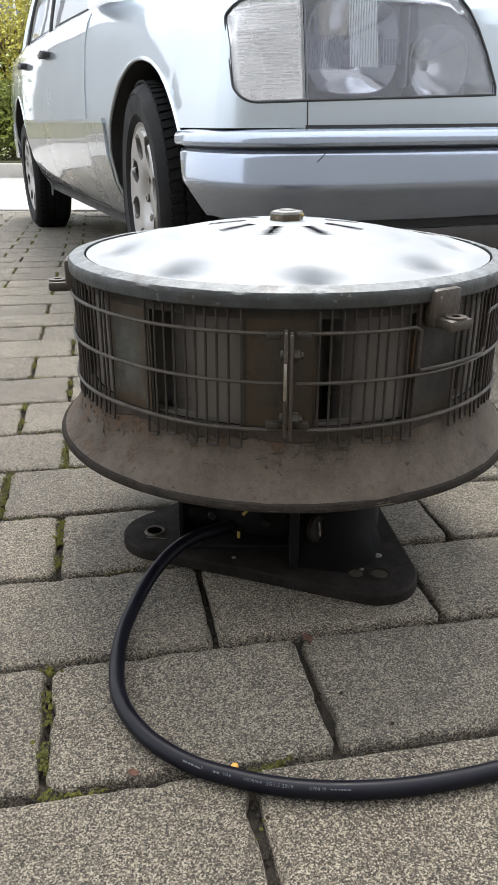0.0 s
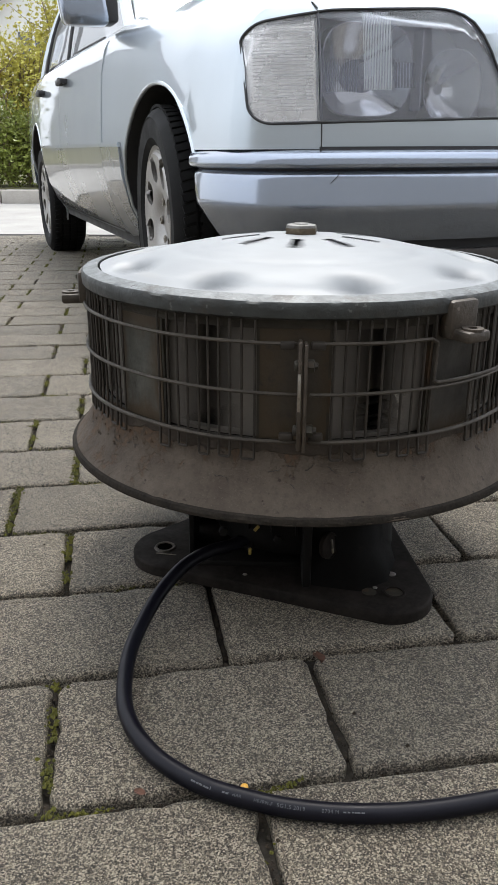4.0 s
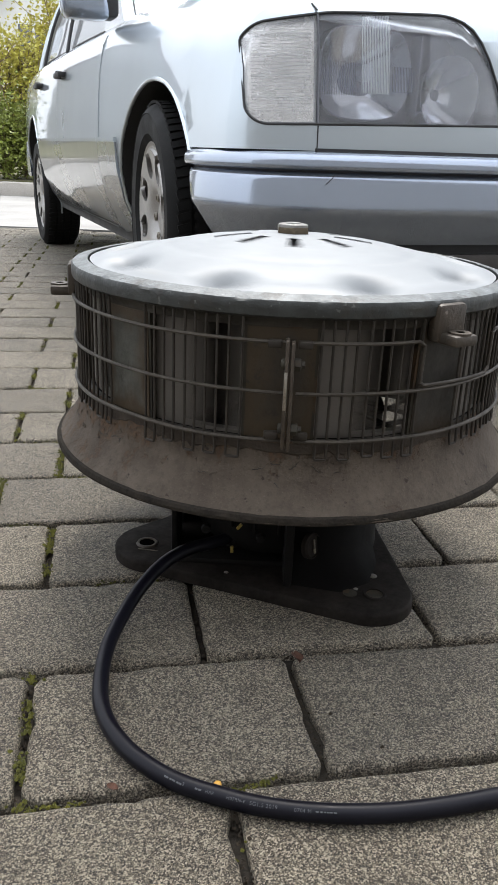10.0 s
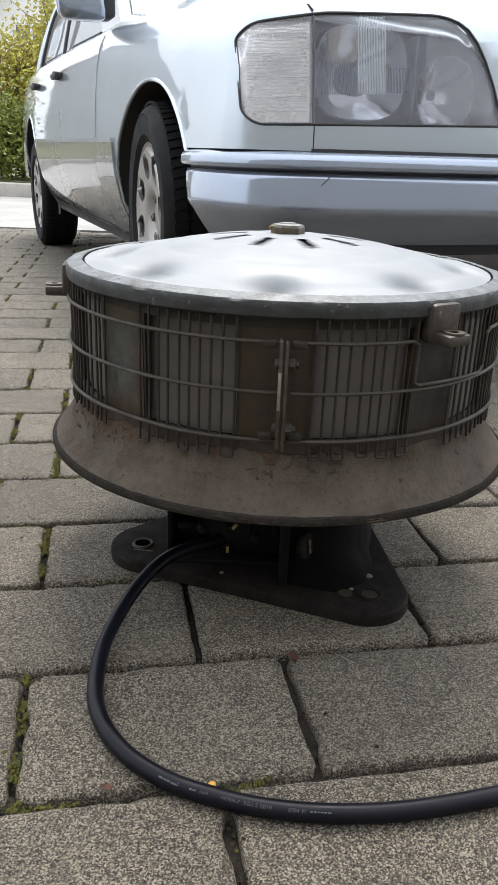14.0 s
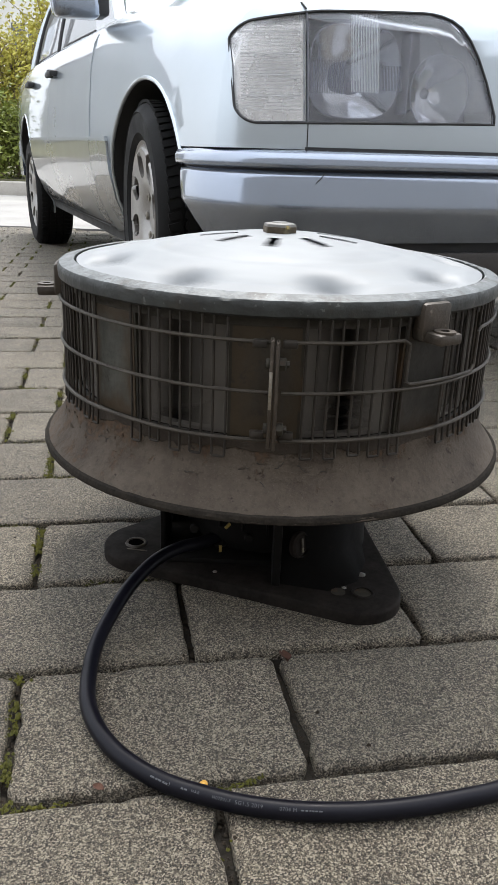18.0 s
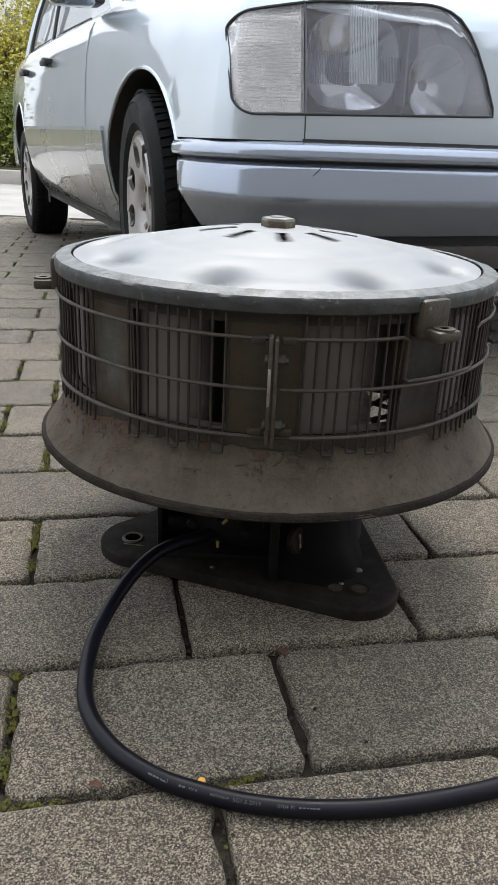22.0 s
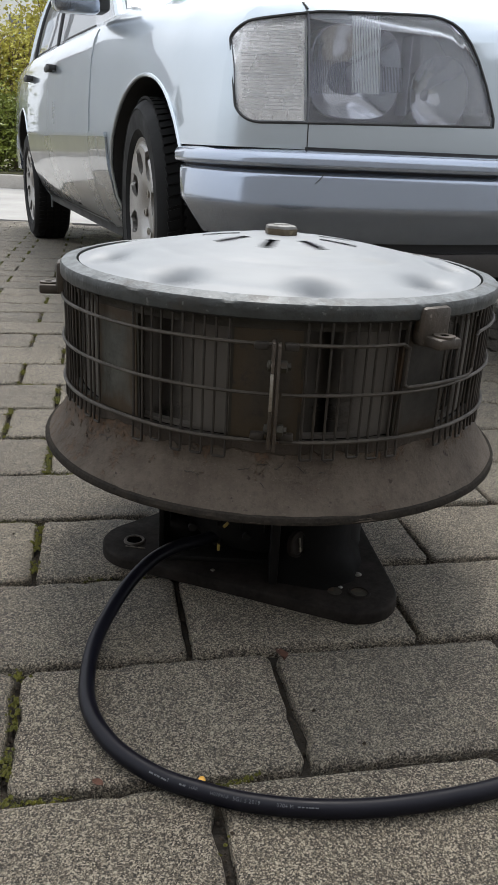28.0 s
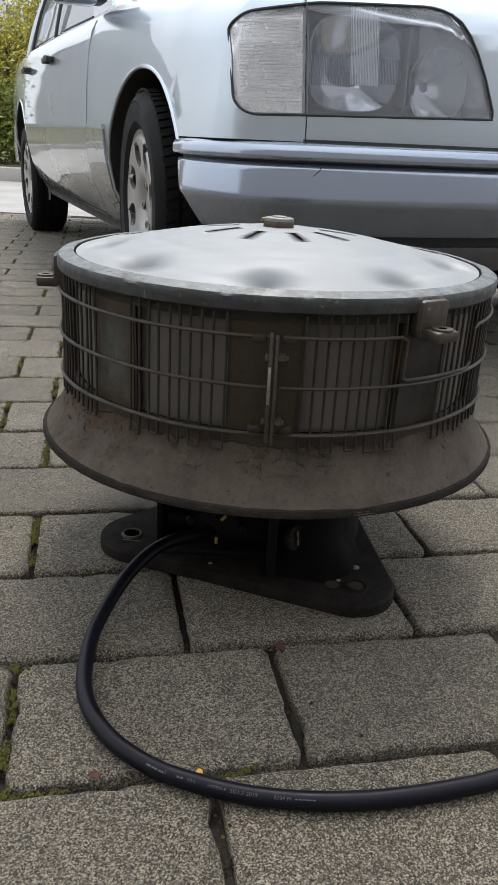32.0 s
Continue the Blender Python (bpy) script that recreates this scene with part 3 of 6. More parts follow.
def skirt_flakes():
    """Curled flakes of paint and rust scale on the upper front of the hood."""
    r = random.Random(21)
    bm = bmesh.new()
    for k in range(130):
        az = radians(r.gauss(2, 10) if k % 3 else r.gauss(-58, 14))
        z = r.uniform(0.196, 0.231)
        rad = 0.2502 + max(0.0, 0.229 - z) ** 1.35 * 1.15
        s = r.uniform(0.0007, 0.0026)
        c = Vector((rad * math.sin(az), -rad * math.cos(az), z))
        out = Vector((math.sin(az), -math.cos(az), 0.35)).normalized()
        t = Vector((math.cos(az), math.sin(az), 0))
        up = out.cross(t)
        vs = []
        n = r.randint(4, 6)
        for q in range(n):
            a = 6.283 * q / n + r.uniform(-0.3, 0.3)
            w = s * r.uniform(0.5, 1.2)
            vs.append(bm.verts.new(c + t * w * math.cos(a) * 1.5 + up * w * math.sin(a) + out * (0.0004 + r.uniform(0, 0.0007))))
        f = bm.faces.new(vs)
        f.material_index = 0 if r.random() < 0.65 else 1
        low = [bm.verts.new(v.co - out * 0.0016) for v in vs]
        for q in range(n):
            g = bm.faces.new((vs[q], vs[(q + 1) % n], low[(q + 1) % n], low[q]))
            g.material_index = f.material_index
    return bm


flakes = part("flaking_paint", skirt_flakes(), [SKIRT, SKIRT], siren, "flaking paint and rust scale")
tagged(flakes, "flaking paint and rust scale", kind="stuff")


def skirt_radius(z):
    return 0.2502 + max(0.0, 0.229 - z) ** 1.35 * 1.15


def crack(az, z, seed, length):
    """A lifted, ragged edge of old paint wandering over the hood."""
    r = random.Random(seed)
    pts, a = [], radians(az)
    turn_c = r.uniform(-0.7, 0.7)
    for k in range(int(length / 0.0025)):
        rad = skirt_radius(z) + 0.0006
        pts.append((rad * math.sin(a), -rad * math.cos(a), z))
        turn_c += r.uniform(-1.0, 1.0)
        turn_c *= 0.82
        a += 0.0025 * math.cos(turn_c) / rad
        z = min(0.230, max(0.178, z + 0.0025 * math.sin(turn_c)))
    return rod(bmesh.new(), pts, 0.00060, 4, taper=0.0002)


for k, (az, z, length) in enumerate([(-53, 0.204, 0.022), (-47, 0.206, 0.016), (-44, 0.207, 0.012), (-20, 0.199, 0.020), (-8, 0.207, 0.018), (-4, 0.214, 0.014), (-3, 0.197, 0.016), (0, 0.210, 0.016), (2, 0.220, 0.020), (5, 0.213, 0.018),
                                     (10, 0.207, 0.010), (11, 0.217, 0.014), (-70, 0.200, 0.012), (25, 0.207, 0.008)]):
    part("paint_crack", crack(az, z, 60 + k, length), WIRE_DARK, siren, "dark ragged edge of flaking paint")
BROWN_BAND = mat("brown_ragged_band", (0.050, 0.037, 0.026), (0.026, 0.019, 0.013), rough=0.9, scale=30, fine=200, bump=1.0, dist=0.003)


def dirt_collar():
    """Darker brown band under the drum, with a ragged lower edge."""
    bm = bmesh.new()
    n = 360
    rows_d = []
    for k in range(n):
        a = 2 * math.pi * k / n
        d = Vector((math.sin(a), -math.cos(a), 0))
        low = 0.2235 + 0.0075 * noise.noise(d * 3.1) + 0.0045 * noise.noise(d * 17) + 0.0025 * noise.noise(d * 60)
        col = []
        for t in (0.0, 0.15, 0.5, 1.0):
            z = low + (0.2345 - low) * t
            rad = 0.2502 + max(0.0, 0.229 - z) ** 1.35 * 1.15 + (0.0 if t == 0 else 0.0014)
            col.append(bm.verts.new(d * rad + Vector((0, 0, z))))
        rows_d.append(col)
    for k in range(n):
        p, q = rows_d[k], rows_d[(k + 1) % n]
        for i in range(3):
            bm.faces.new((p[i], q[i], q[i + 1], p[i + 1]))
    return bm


part("dirt_collar", dirt_collar(), BROWN_BAND, siren, "darker brown ragged band under the drum")


def under_plate():
    bm = lathe([(0.0, 0.231), (0.126, 0.231), (0.126, 0.226), (0.0, 0.226)], 64)
    lathe([(0.227, 0.231), (0.2408, 0.231), (0.2408, 0.226), (0.227, 0.226)], 96, bm=bm, closed=True)
    lathe([(0.125, 0.2308), (0.228, 0.2308), (0.228, 0.2262), (0.125, 0.2262)], 80, (66, 380), bm=bm, closed=True)
    return bm


floor_plate = part("floor_plate", under_plate(), BLACK, siren, "black plate under the drum with an air inlet")
grid = bmesh.new()
for r in (0.158, 0.195):
    rod(grid, arc_points(r, 0.2285, 20, 66, 10), 0.0030, 6)
for a in (33, 48):
    rod(grid, [(r * math.sin(radians(a)), -r * math.cos(radians(a)), 0.2285) for r in (0.125, 0.228)], 0.0030, 6)
part("inlet_grid", grid, BLACK, floor_plate, "black wire grid over the air inlet")


# mounting ears on the ring
def ear():
    bm = bmesh.new()
    box(bm, (0, -0.2570, 0.3520), (0.038, 0.016, 0.038), 0.005)
    box(bm, (0, -0.2700, 0.3385), (0.030, 0.030, 0.011), 0.003)
    lathe([(0.0045, 0.3435), (0.0105, 0.3435), (0.0105, 0.3458), (0.0045, 0.3458)], 20, bm=bm, closed=True)
    for v in bm.verts:
        if abs(v.co.x) < 0.011 and abs(v.co.y) < 0.011:
            v.co.y -= 0.275
    return bm


for az in (34.5, -81.0, 155.5):
    e = part("mounting_ear", ear(), EAR_CAST, siren, "cast mounting ear with bolt hole", turned(az))
    part("bolt_hole", lathe([(0.0, 0.3445), (0.0062, 0.3445), (0.0062, 0.3430), (0.0, 0.3430)], 16), HOLE, e, "black disc for a shaded hole", pose(0, -0.275, 0.0006))


# wire guard
GUARD_R = 0.2590
RINGS_Z = (0.336, 0.288, 0.2395)


def jitter_ring(a0, a1, z, r=GUARD_R, seed=0):
    pts = []
    n = int(abs(a1 - a0) / 2)
    for x, y, zz in arc_points(r, z, a0, a1, n):
        w = noise.noise(Vector((x * 9, y * 9, zz * 9 + seed))) * 0.0022
        pts.append((x * (1 + w * 0.6), y * (1 + w * 0.6), zz + w))
    return pts


top_wire = jitter_ring(55.0, 358.0, RINGS_Z[0])
part("guard_ring", rod(bmesh.new(), top_wire, 0.0019), WIRE, siren, "rusty guard wire ring")
bent = jitter_ring(0.5, 27.0, RINGS_Z[0])
drop = arc_points(GUARD_R, RINGS_Z[0] - 0.004, 28.3, 28.6, 1) + arc_points(GUARD_R, RINGS_Z[1] + 0.006, 28.4, 28.6, 1) + jitter_ring(29.5, 52.0, RINGS_Z[1] + 0.0035)
up_again = arc_points(GUARD_R, RINGS_Z[1] + 0.008, 53.2, 53.4, 1) + arc_points(GUARD_R, RINGS_Z[0] - 0.004, 53.6, 54.0, 1) + jitter_ring(55.0, 58.0, RINGS_Z[0])
part("guard_ring", rod(bmesh.new(), bent + drop + up_again, 0.0019), WIRE, siren, "guard wire bent down below a mounting ear")
part("guard_ring", rod(bmesh.new(), jitter_ring(0.5, 358.0, RINGS_Z[1], seed=3), 0.0019), WIRE, siren, "rusty guard wire ring")
part("guard_ring", rod(bmesh.new(), jitter_ring(0.5, 358.0, RINGS_Z[2], seed=7), 0.0021), WIRE, siren, "rusty guard wire ring")


def hairpin(a, b, top, low):
    r = GUARD_R - 0.0030
    rb = GUARD_R - 0.0015

    def at(az, z, rr=r):
        return (rr * math.sin(radians(az)), -rr * math.cos(radians(az)), z)

    pts = [at(a, top), at(a, 0.30), at(a, 0.25), at(a, low + 0.0018, rb), at(a + 0.12, low + 0.0004, rb), at(a + 0.42, low, rb),
           at(b - 0.42, low, rb), at(b - 0.12, low + 0.0004, rb), at(b, low + 0.0018, rb), at(b, 0.25), at(b, 0.30), at(b, top)]
    return rod(bmesh.new(), pts, 0.00140, 6)


rng = random.Random(4)
for c in WINDOW_AT:
    wires = [c - 11.6 + 2.58 * k for k in range(10)]
    for k in range(0, 10, 2):
        a, b = wires[k] + rng.uniform(-0.25, 0.25), wires[k + 1] + rng.uniform(-0.25, 0.25)
        part("hairpin_wire", hairpin(a, b, 0.3565, 0.2215 + rng.uniform(-0.0035, 0.0025)), WIRE_DARK, siren)
    if c == 57.0:
        part("hairpin_wire", hairpin(c - 16.2, c - 13.8, 0.3565, 0.2205), WIRE_DARK, siren)
    if c == 297.0:
        part("hairpin_wire", hairpin(c + 13.6, c + 15.9, 0.3565, 0.2200), WIRE_DARK, siren)


# clasp that joins the guard's ends
def clasp():
    bm = bmesh.new()
    for s in (-1, 1):
        box(bm, (s * 0.0026, -0.2680, 0.288 - 0.001 * s), (0.0036, 0.0165, 0.104), 0.0012)
    return bm


clasp_part = part("guard_clasp", clasp(), EAR_CAST, siren, "two bolted clamping plates with worn edges", turned(-1.2))
part("worn_edge", box(bmesh.new(), (-0.0029, -0.2764, 0.294), (0.0030, 0.0010, 0.036), 0.0003), STEEL, clasp_part, "bright rubbed metal edge")
for z in (RINGS_Z[0] - 0.004, RINGS_Z[2] + 0.004):
    for s in (-1, 1):
        bm = bmesh.new()
        box(bm, (s * 0.0140, -0.2615, z + 0.003), (0.0135, 0.0075, 0.0075), 0.0015)
        part("clamp_sleeve", bm, WIRE_DARK, clasp_part)
    zb = z + (-0.014 if z > 0.3 else 0.012)
    bm = lathe([(0.0, 0.0), (0.0062, 0.0), (0.0064, 0.001), (0.0064, 0.0055), (0.0050, 0.0065), (0.0036, 0.0066), (0.0034, 0.0095), (0.0, 0.0098)], 6)
    part("clasp_nut", bm, CAST_RUST, clasp_part, "rusty nut on a bolt end", pose(0.0044, -0.2690, zb, 0, 90, 0))
    bm = lathe([(0.0, 0.0), (0.0052, 0.0), (0.0055, 0.001), (0.0048, 0.0032), (0.0, 0.0040)], 12)
    part("clasp_bolt", bm, CAST_RUST, clasp_part, "rusty round bolt head", pose(-0.0044, -0.2690, zb, 0, -90, 0))

# rotor: domed lid with slots and dents, ported wall, nut
SLOTS = 9
rotor = None


def rotor_lid():
    nr, na = 46, 216
    bm = bmesh.new()

    def height(r, a):
        t = r / 0.239
        z = 0.3752 + 0.0345 * (1 - t * t) ** 1.25 + 0.0022 * math.exp(-((t - 0.93) / 0.05) ** 2)
        z -= 0.0010 * math.exp(-((t - 0.62) / 0.03) ** 2)
        phase = (math.degrees(a) % 40.0) - 20.0
        z -= 0.0290 * math.exp(-(phase / 5.2) ** 2) * math.exp(-((r - 0.205) / 0.0170) ** 2)
        z += noise.noise(Vector((r * math.cos(a) * 9, r * math.sin(a) * 9, 1))) * 0.0010
        return z

    grid = []
    for i in range(nr + 1):
        r = 0.010 + (0.239 - 0.010) * i / nr
        grid.append([bm.verts.new((r * math.sin(2 * math.pi * k / na), -r * math.cos(2 * math.pi * k / na), height(r, 2 * math.pi * k / na))) for k in range(na)])
    for i in range(nr):
        for k in range(na):
            r = 0.010 + (0.239 - 0.010) * (i + 0.5) / nr
            phase = ((360.0 * (k + 0.5) / na) % 40.0)
            phase = phase - 40 if phase > 20 else phase
            if 0.052 < r < 0.094 and abs(phase) * radians(1) * r < 0.0062:
                continue
            bm.faces.new((grid[i][k], grid[i][(k + 1) % na], grid[i + 1][(k + 1) % na], grid[i + 1][k]))
    bm.faces.new(grid[0][::-1])
    edge = [bm.verts.new((v.co.x * 0.999, v.co.y * 0.999, 0.368)) for v in grid[nr]]
    for k in range(na):
        bm.faces.new((grid[nr][k], grid[nr][(k + 1) % na], edge[(k + 1) % na], edge[k]))
    return bm


rotor = part("rotor", rotor_lid(), ROTOR_TOP, siren, "spinning pale domed rotor lid with nine slots", sharp=50)
# black disc added so the slots show a shaded inside
part("rotor_disc", lathe([(0.0, 0.3735), (0.09, 0.3735), (0.2385, 0.366), (0.2385, 0.3635), (0.0, 0.3635)], 72), BLACK, rotor, "black disc standing in for the dark inside below the slots")
part("rotor_floor", lathe([(0.2290, 0.236), (0.2385, 0.236), (0.2385, 0.2395), (0.2290, 0.2395)], 72, closed=True), ROTOR_SIDE, rotor, "lower rotor ring")
for k in range(SLOTS):
    bm = lathe([(0.2340, 0.239), (0.2388, 0.239), (0.2388, 0.366), (0.2340, 0.366)], 10, (-12.2, 17.6), closed=True)
    wall = part("rotor_wall", bm, ROTOR_SIDE, rotor, "grey rotor wall segment", turned(40 * k))
    blade = box(bmesh.new(), (0.0, -0.177, 0.302), (0.003, 0.118, 0.122), 0.0008)
    part("rotor_blade", blade, ROTOR_SIDE, wall, "", turned(16.8))
part("rotor_hub", lathe([(0.0, 0.24), (0.116, 0.24), (0.116, 0.30), (0.110, 0.3634), (0.0, 0.3634)], 48), ROTOR_SIDE, rotor, "dark inner drum of the rotor")
EAR_TOP = mat("pale_grey_steel", (0.24, 0.235, 0.22), (0.13, 0.125, 0.115), rough=0.5, metal=0.4, scale=60, fine=300, bump=0.5, dist=0.001)
NUT = mat("dark_worn_nut", (0.115, 0.088, 0.056), (0.060, 0.046, 0.030), rough=0.5, metal=0.5, scale=40, fine=200, bump=0.5, dist=0.001, spots=(0.16, 0.13, 0.08),
          spot_scale=90, spot_range=(0.58, 0.68))
nut_bm = lathe([(0.0, 0.4075), (0.0200, 0.4075), (0.0206, 0.4090), (0.0206, 0.4165), (0.0190, 0.4195), (0.0125, 0.4205), (0.0105, 0.4198), (0.0095, 0.4215), (0.0, 0.4220)], 6)
for v in nut_bm.verts:
    v.co += Vector((1, 1, 0.6)) * noise.noise(v.co * 110) * 0.0009
for f in nut_bm.faces:
    f.material_index = 1 if f.calc_center_median().z > 0.4175 else 0
nut_part = part("hub_nut", nut_bm, [NUT, EAR_TOP], rotor, "worn brown hexagon nut with a pale grey top", sharp=25)
part("split_pin", rod(bmesh.new(), [(0.012, -0.004, 0.4165), (0.0205, -0.006, 0.4172), (0.0212, -0.0085, 0.4150)], 0.0016, 6), BRASS, nut_part, "brassy bent split pin")
part("nut_washer", lathe([(0.0, 0.4050), (0.0245, 0.4050), (0.0245, 0.4086), (0.0, 0.4092)], 32), ROTOR_TOP, rotor)


# three-lobed foot plate and pedestal
def lobed_outline(lobe_r, n=14):
    pts = []
    for az, hole_r in LOBES:
        c = Vector((hole_r * math.sin(radians(az)), -hole_r * math.cos(radians(az))))
        for k in range(n + 1):
            a = radians(az - 62 + 124 * k / n)
            pts.append((c.x + lobe_r * math.sin(a), c.y - lobe_r * math.cos(a)))
    return pts


LOBES = ((-70.5, 0.165), (35.5, 0.184), (157.0, 0.175))
plate = part("base_plate", round_plate(lobed_outline(0.055), 0.0, 0.015, 0.004, 3), BASE_PAINT, siren, "dark grey three-lobed cast foot plate")
for az, lobe_at in LOBES:
    at = ((lobe_at + 0.014) * math.sin(radians(az)), -(lobe_at + 0.014) * math.cos(radians(az)))
    part("bolt_hole", lathe([(0.0, 0.0), (0.0100, 0.0), (0.0100, 0.0008), (0.0, 0.0008)], 24), CAST_RUST if az == 35.5 else HOLE, plate, "rusty bolt hole" if az == 35.5 else "black disc for a shaded bolt hole", pose(*at, 0.0150))
    part("hole_collar", lathe([(0.0100, 0.0), (0.0140, 0.0), (0.0128, 0.0022), (0.0104, 0.0022)], 28, closed=True), EAR_CAST if az == -70.5 else BASE_PAINT, plate, "raised collar", pose(*at, 0.0150))
part("bolt_hole", lathe([(0.0, 0.0), (0.0085, 0.0), (0.0085, 0.0007), (0.0, 0.0007)], 20), CAST_RUST, plate, "shallow rusty hollow", pose(0.086, -0.160, 0.0150))
part("cast_flow_mark", box(bmesh.new(), (0, 0, 0), (0.026, 0.0016, 0.0010), 0.0004), RUST, plate, "rubbed pale mark", pose(-0.165, -0.078, 0.0155, 0, 0, -8))
for x, y, s in ((0.118, -0.1175, 0.006), (0.094, -0.150, 0.003), (-0.062, -0.125, 0.003)):
    part("paint_chip", lathe([(0, 0), (s, 0), (s * 0.8, 0.0006), (0, 0.0006)], 9), STEEL, plate, "bare paint chip", pose(x, y, 0.0152))


def pedestal():
    """Open-fronted cast pedestal: rear shell, two cheeks and a bevelled flank towards the lobe."""
    bm = bmesh.new()
    lathe([(0.128, 0.014), (0.135, 0.014), (0.128, 0.206), (0.121, 0.206)], 40, (40, 268), bm=bm, closed=True)
    return bm


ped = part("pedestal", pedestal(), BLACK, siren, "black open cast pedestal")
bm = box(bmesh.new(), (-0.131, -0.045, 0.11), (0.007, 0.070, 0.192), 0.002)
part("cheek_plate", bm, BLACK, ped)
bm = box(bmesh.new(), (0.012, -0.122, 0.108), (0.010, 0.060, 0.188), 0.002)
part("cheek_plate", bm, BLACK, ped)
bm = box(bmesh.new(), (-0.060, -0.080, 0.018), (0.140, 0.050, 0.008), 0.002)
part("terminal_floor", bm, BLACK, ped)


def flank():
    bm = bmesh.new()
    low = [(0.018, -0.148), (0.075, -0.160), (0.112, -0.135), (0.128, -0.085), (0.130, 0.0)]
    top = [(0.018, -0.118), (0.050, -0.118), (0.080, -0.105), (0.105, -0.065), (0.118, 0.0)]
    a = [bm.verts.new((x, y, 0.014)) for x, y in low]
    m = [bm.verts.new((x * 0.35 + u * 0.65, y * 0.35 + v * 0.65, 0.040)) for (x, y), (u, v) in zip(low, top)]
    b = [bm.verts.new((x, y, 0.206)) for x, y in top]
    for p, q in ((a, m), (m, b)):
        for k in range(len(p) - 1):
            bm.faces.new((p[k], p[k + 1], q[k + 1], q[k]))
    bmesh.ops.solidify(bm, geom=bm.faces[:], thickness=0.006)
    return bm


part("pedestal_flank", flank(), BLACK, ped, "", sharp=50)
cap = part("inspection_cap", lathe([(0, 0), (0.016, 0), (0.016, 0.006), (0.0135, 0.008), (0.0135, 0.0055), (0, 0.0055)], 28), BASE_PAINT, ped, "worn round cover cap",
           pose(0.0360, -0.1330, 0.062, 82, 0, 50))
part("cap_clip", box(bmesh.new(), (0, 0, 0.008), (0.003, 0.018, 0.002), 0.0008), RUST, cap, "bright clip")
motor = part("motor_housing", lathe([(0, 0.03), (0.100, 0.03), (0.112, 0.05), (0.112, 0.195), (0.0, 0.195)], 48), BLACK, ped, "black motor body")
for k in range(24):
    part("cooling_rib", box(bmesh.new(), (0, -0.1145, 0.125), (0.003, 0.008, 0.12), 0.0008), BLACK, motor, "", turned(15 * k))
for x, z, tilt in ((-0.056, 0.048, 0), (-0.048, 0.079, 40)):
    part("terminal_tag", box(bmesh.new(), (0, 0, 0), (0.0036, 0.003, 0.0085), 0.0006), BRASS, ped, "yellow terminal tag", pose(x, -0.126, z, 0, tilt, 0))
for x, z in ((-0.088, 0.072), (-0.022, 0.062)):
    part("terminal_screw", lathe([(0, 0), (0.006, 0), (0.005, 0.005), (0, 0.006)], 14), BLACK, ped, "", pose(x, -0.120, z, 90, 0, 0))
gland = part("cable_gland", lathe([(0.0, 0.0), (0.0135, 0.0), (0.0135, 0.016), (0.0105, 0.022), (0.0, 0.022)], 20), BLACK, ped, "black cable gland", pose(-0.050, -0.070, 0.0405, 90, 0, -35))


# ---- cable ----
CABLE = [(-0.045, -0.060, 0.040), (-0.062, -0.085, 0.042), (-0.084, -0.105, 0.043), (-0.108, -0.121, 0.043), (-0.134, -0.145, 0.037), (-0.156, -0.182, 0.026), (-0.1715, -0.229, 0.014), (-0.178, -0.283, 0.0092),
         (-0.1715, -0.347, 0.0080), (-0.1575, -0.386, 0.0080), (-0.1355, -0.4175, 0.0080), (-0.112, -0.4385, 0.0080), (-0.083, -0.456, 0.0080), (-0.051, -0.467, 0.0080), (-0.019, -0.475, 0.0080),
         (0.017, -0.479, 0.0080), (0.050, -0.479, 0.0080), (0.086, -0.476, 0.0080), (0.124, -0.469, 0.0080), (0.163, -0.459, 0.0080), (0.197, -0.448, 0.0080), (0.26, -0.42, 0.0080),
         (0.36, -0.36, 0.0080), (0.50, -0.30, 0.0080), (0.72, -0.31, 0.0080), (0.95, -0.40, 0.0080), (1.2, -0.42, 0.0080)]
CABLE_R = 0.0079


def spline(points, per=6):
    pts = [Vector(p) for p in points]
    out = []
    for i in range(len(pts) - 1):
        p0, p1, p2, p3 = pts[max(i - 1, 0)], pts[i], pts[i + 1], pts[min(i + 2, len(pts) - 1)]
        for k in range(per):
            t = k / per
            out.append(0.5 * (2 * p1 + (p2 - p0) * t + (2 * p0 - 5 * p1 + 4 * p2 - p3) * t * t + (3 * p1 - p0 - 3 * p2 + p3) * t ** 3))
    return out + [pts[-1]]


cable_line = spline(CABLE)
cable = thing("power_cable", "thick black rubber power cable lying in a loop on paving", "cable", bm=rod(bmesh.new(), cable_line, CABLE_R, 20), material=RUBBER, sharp=60)


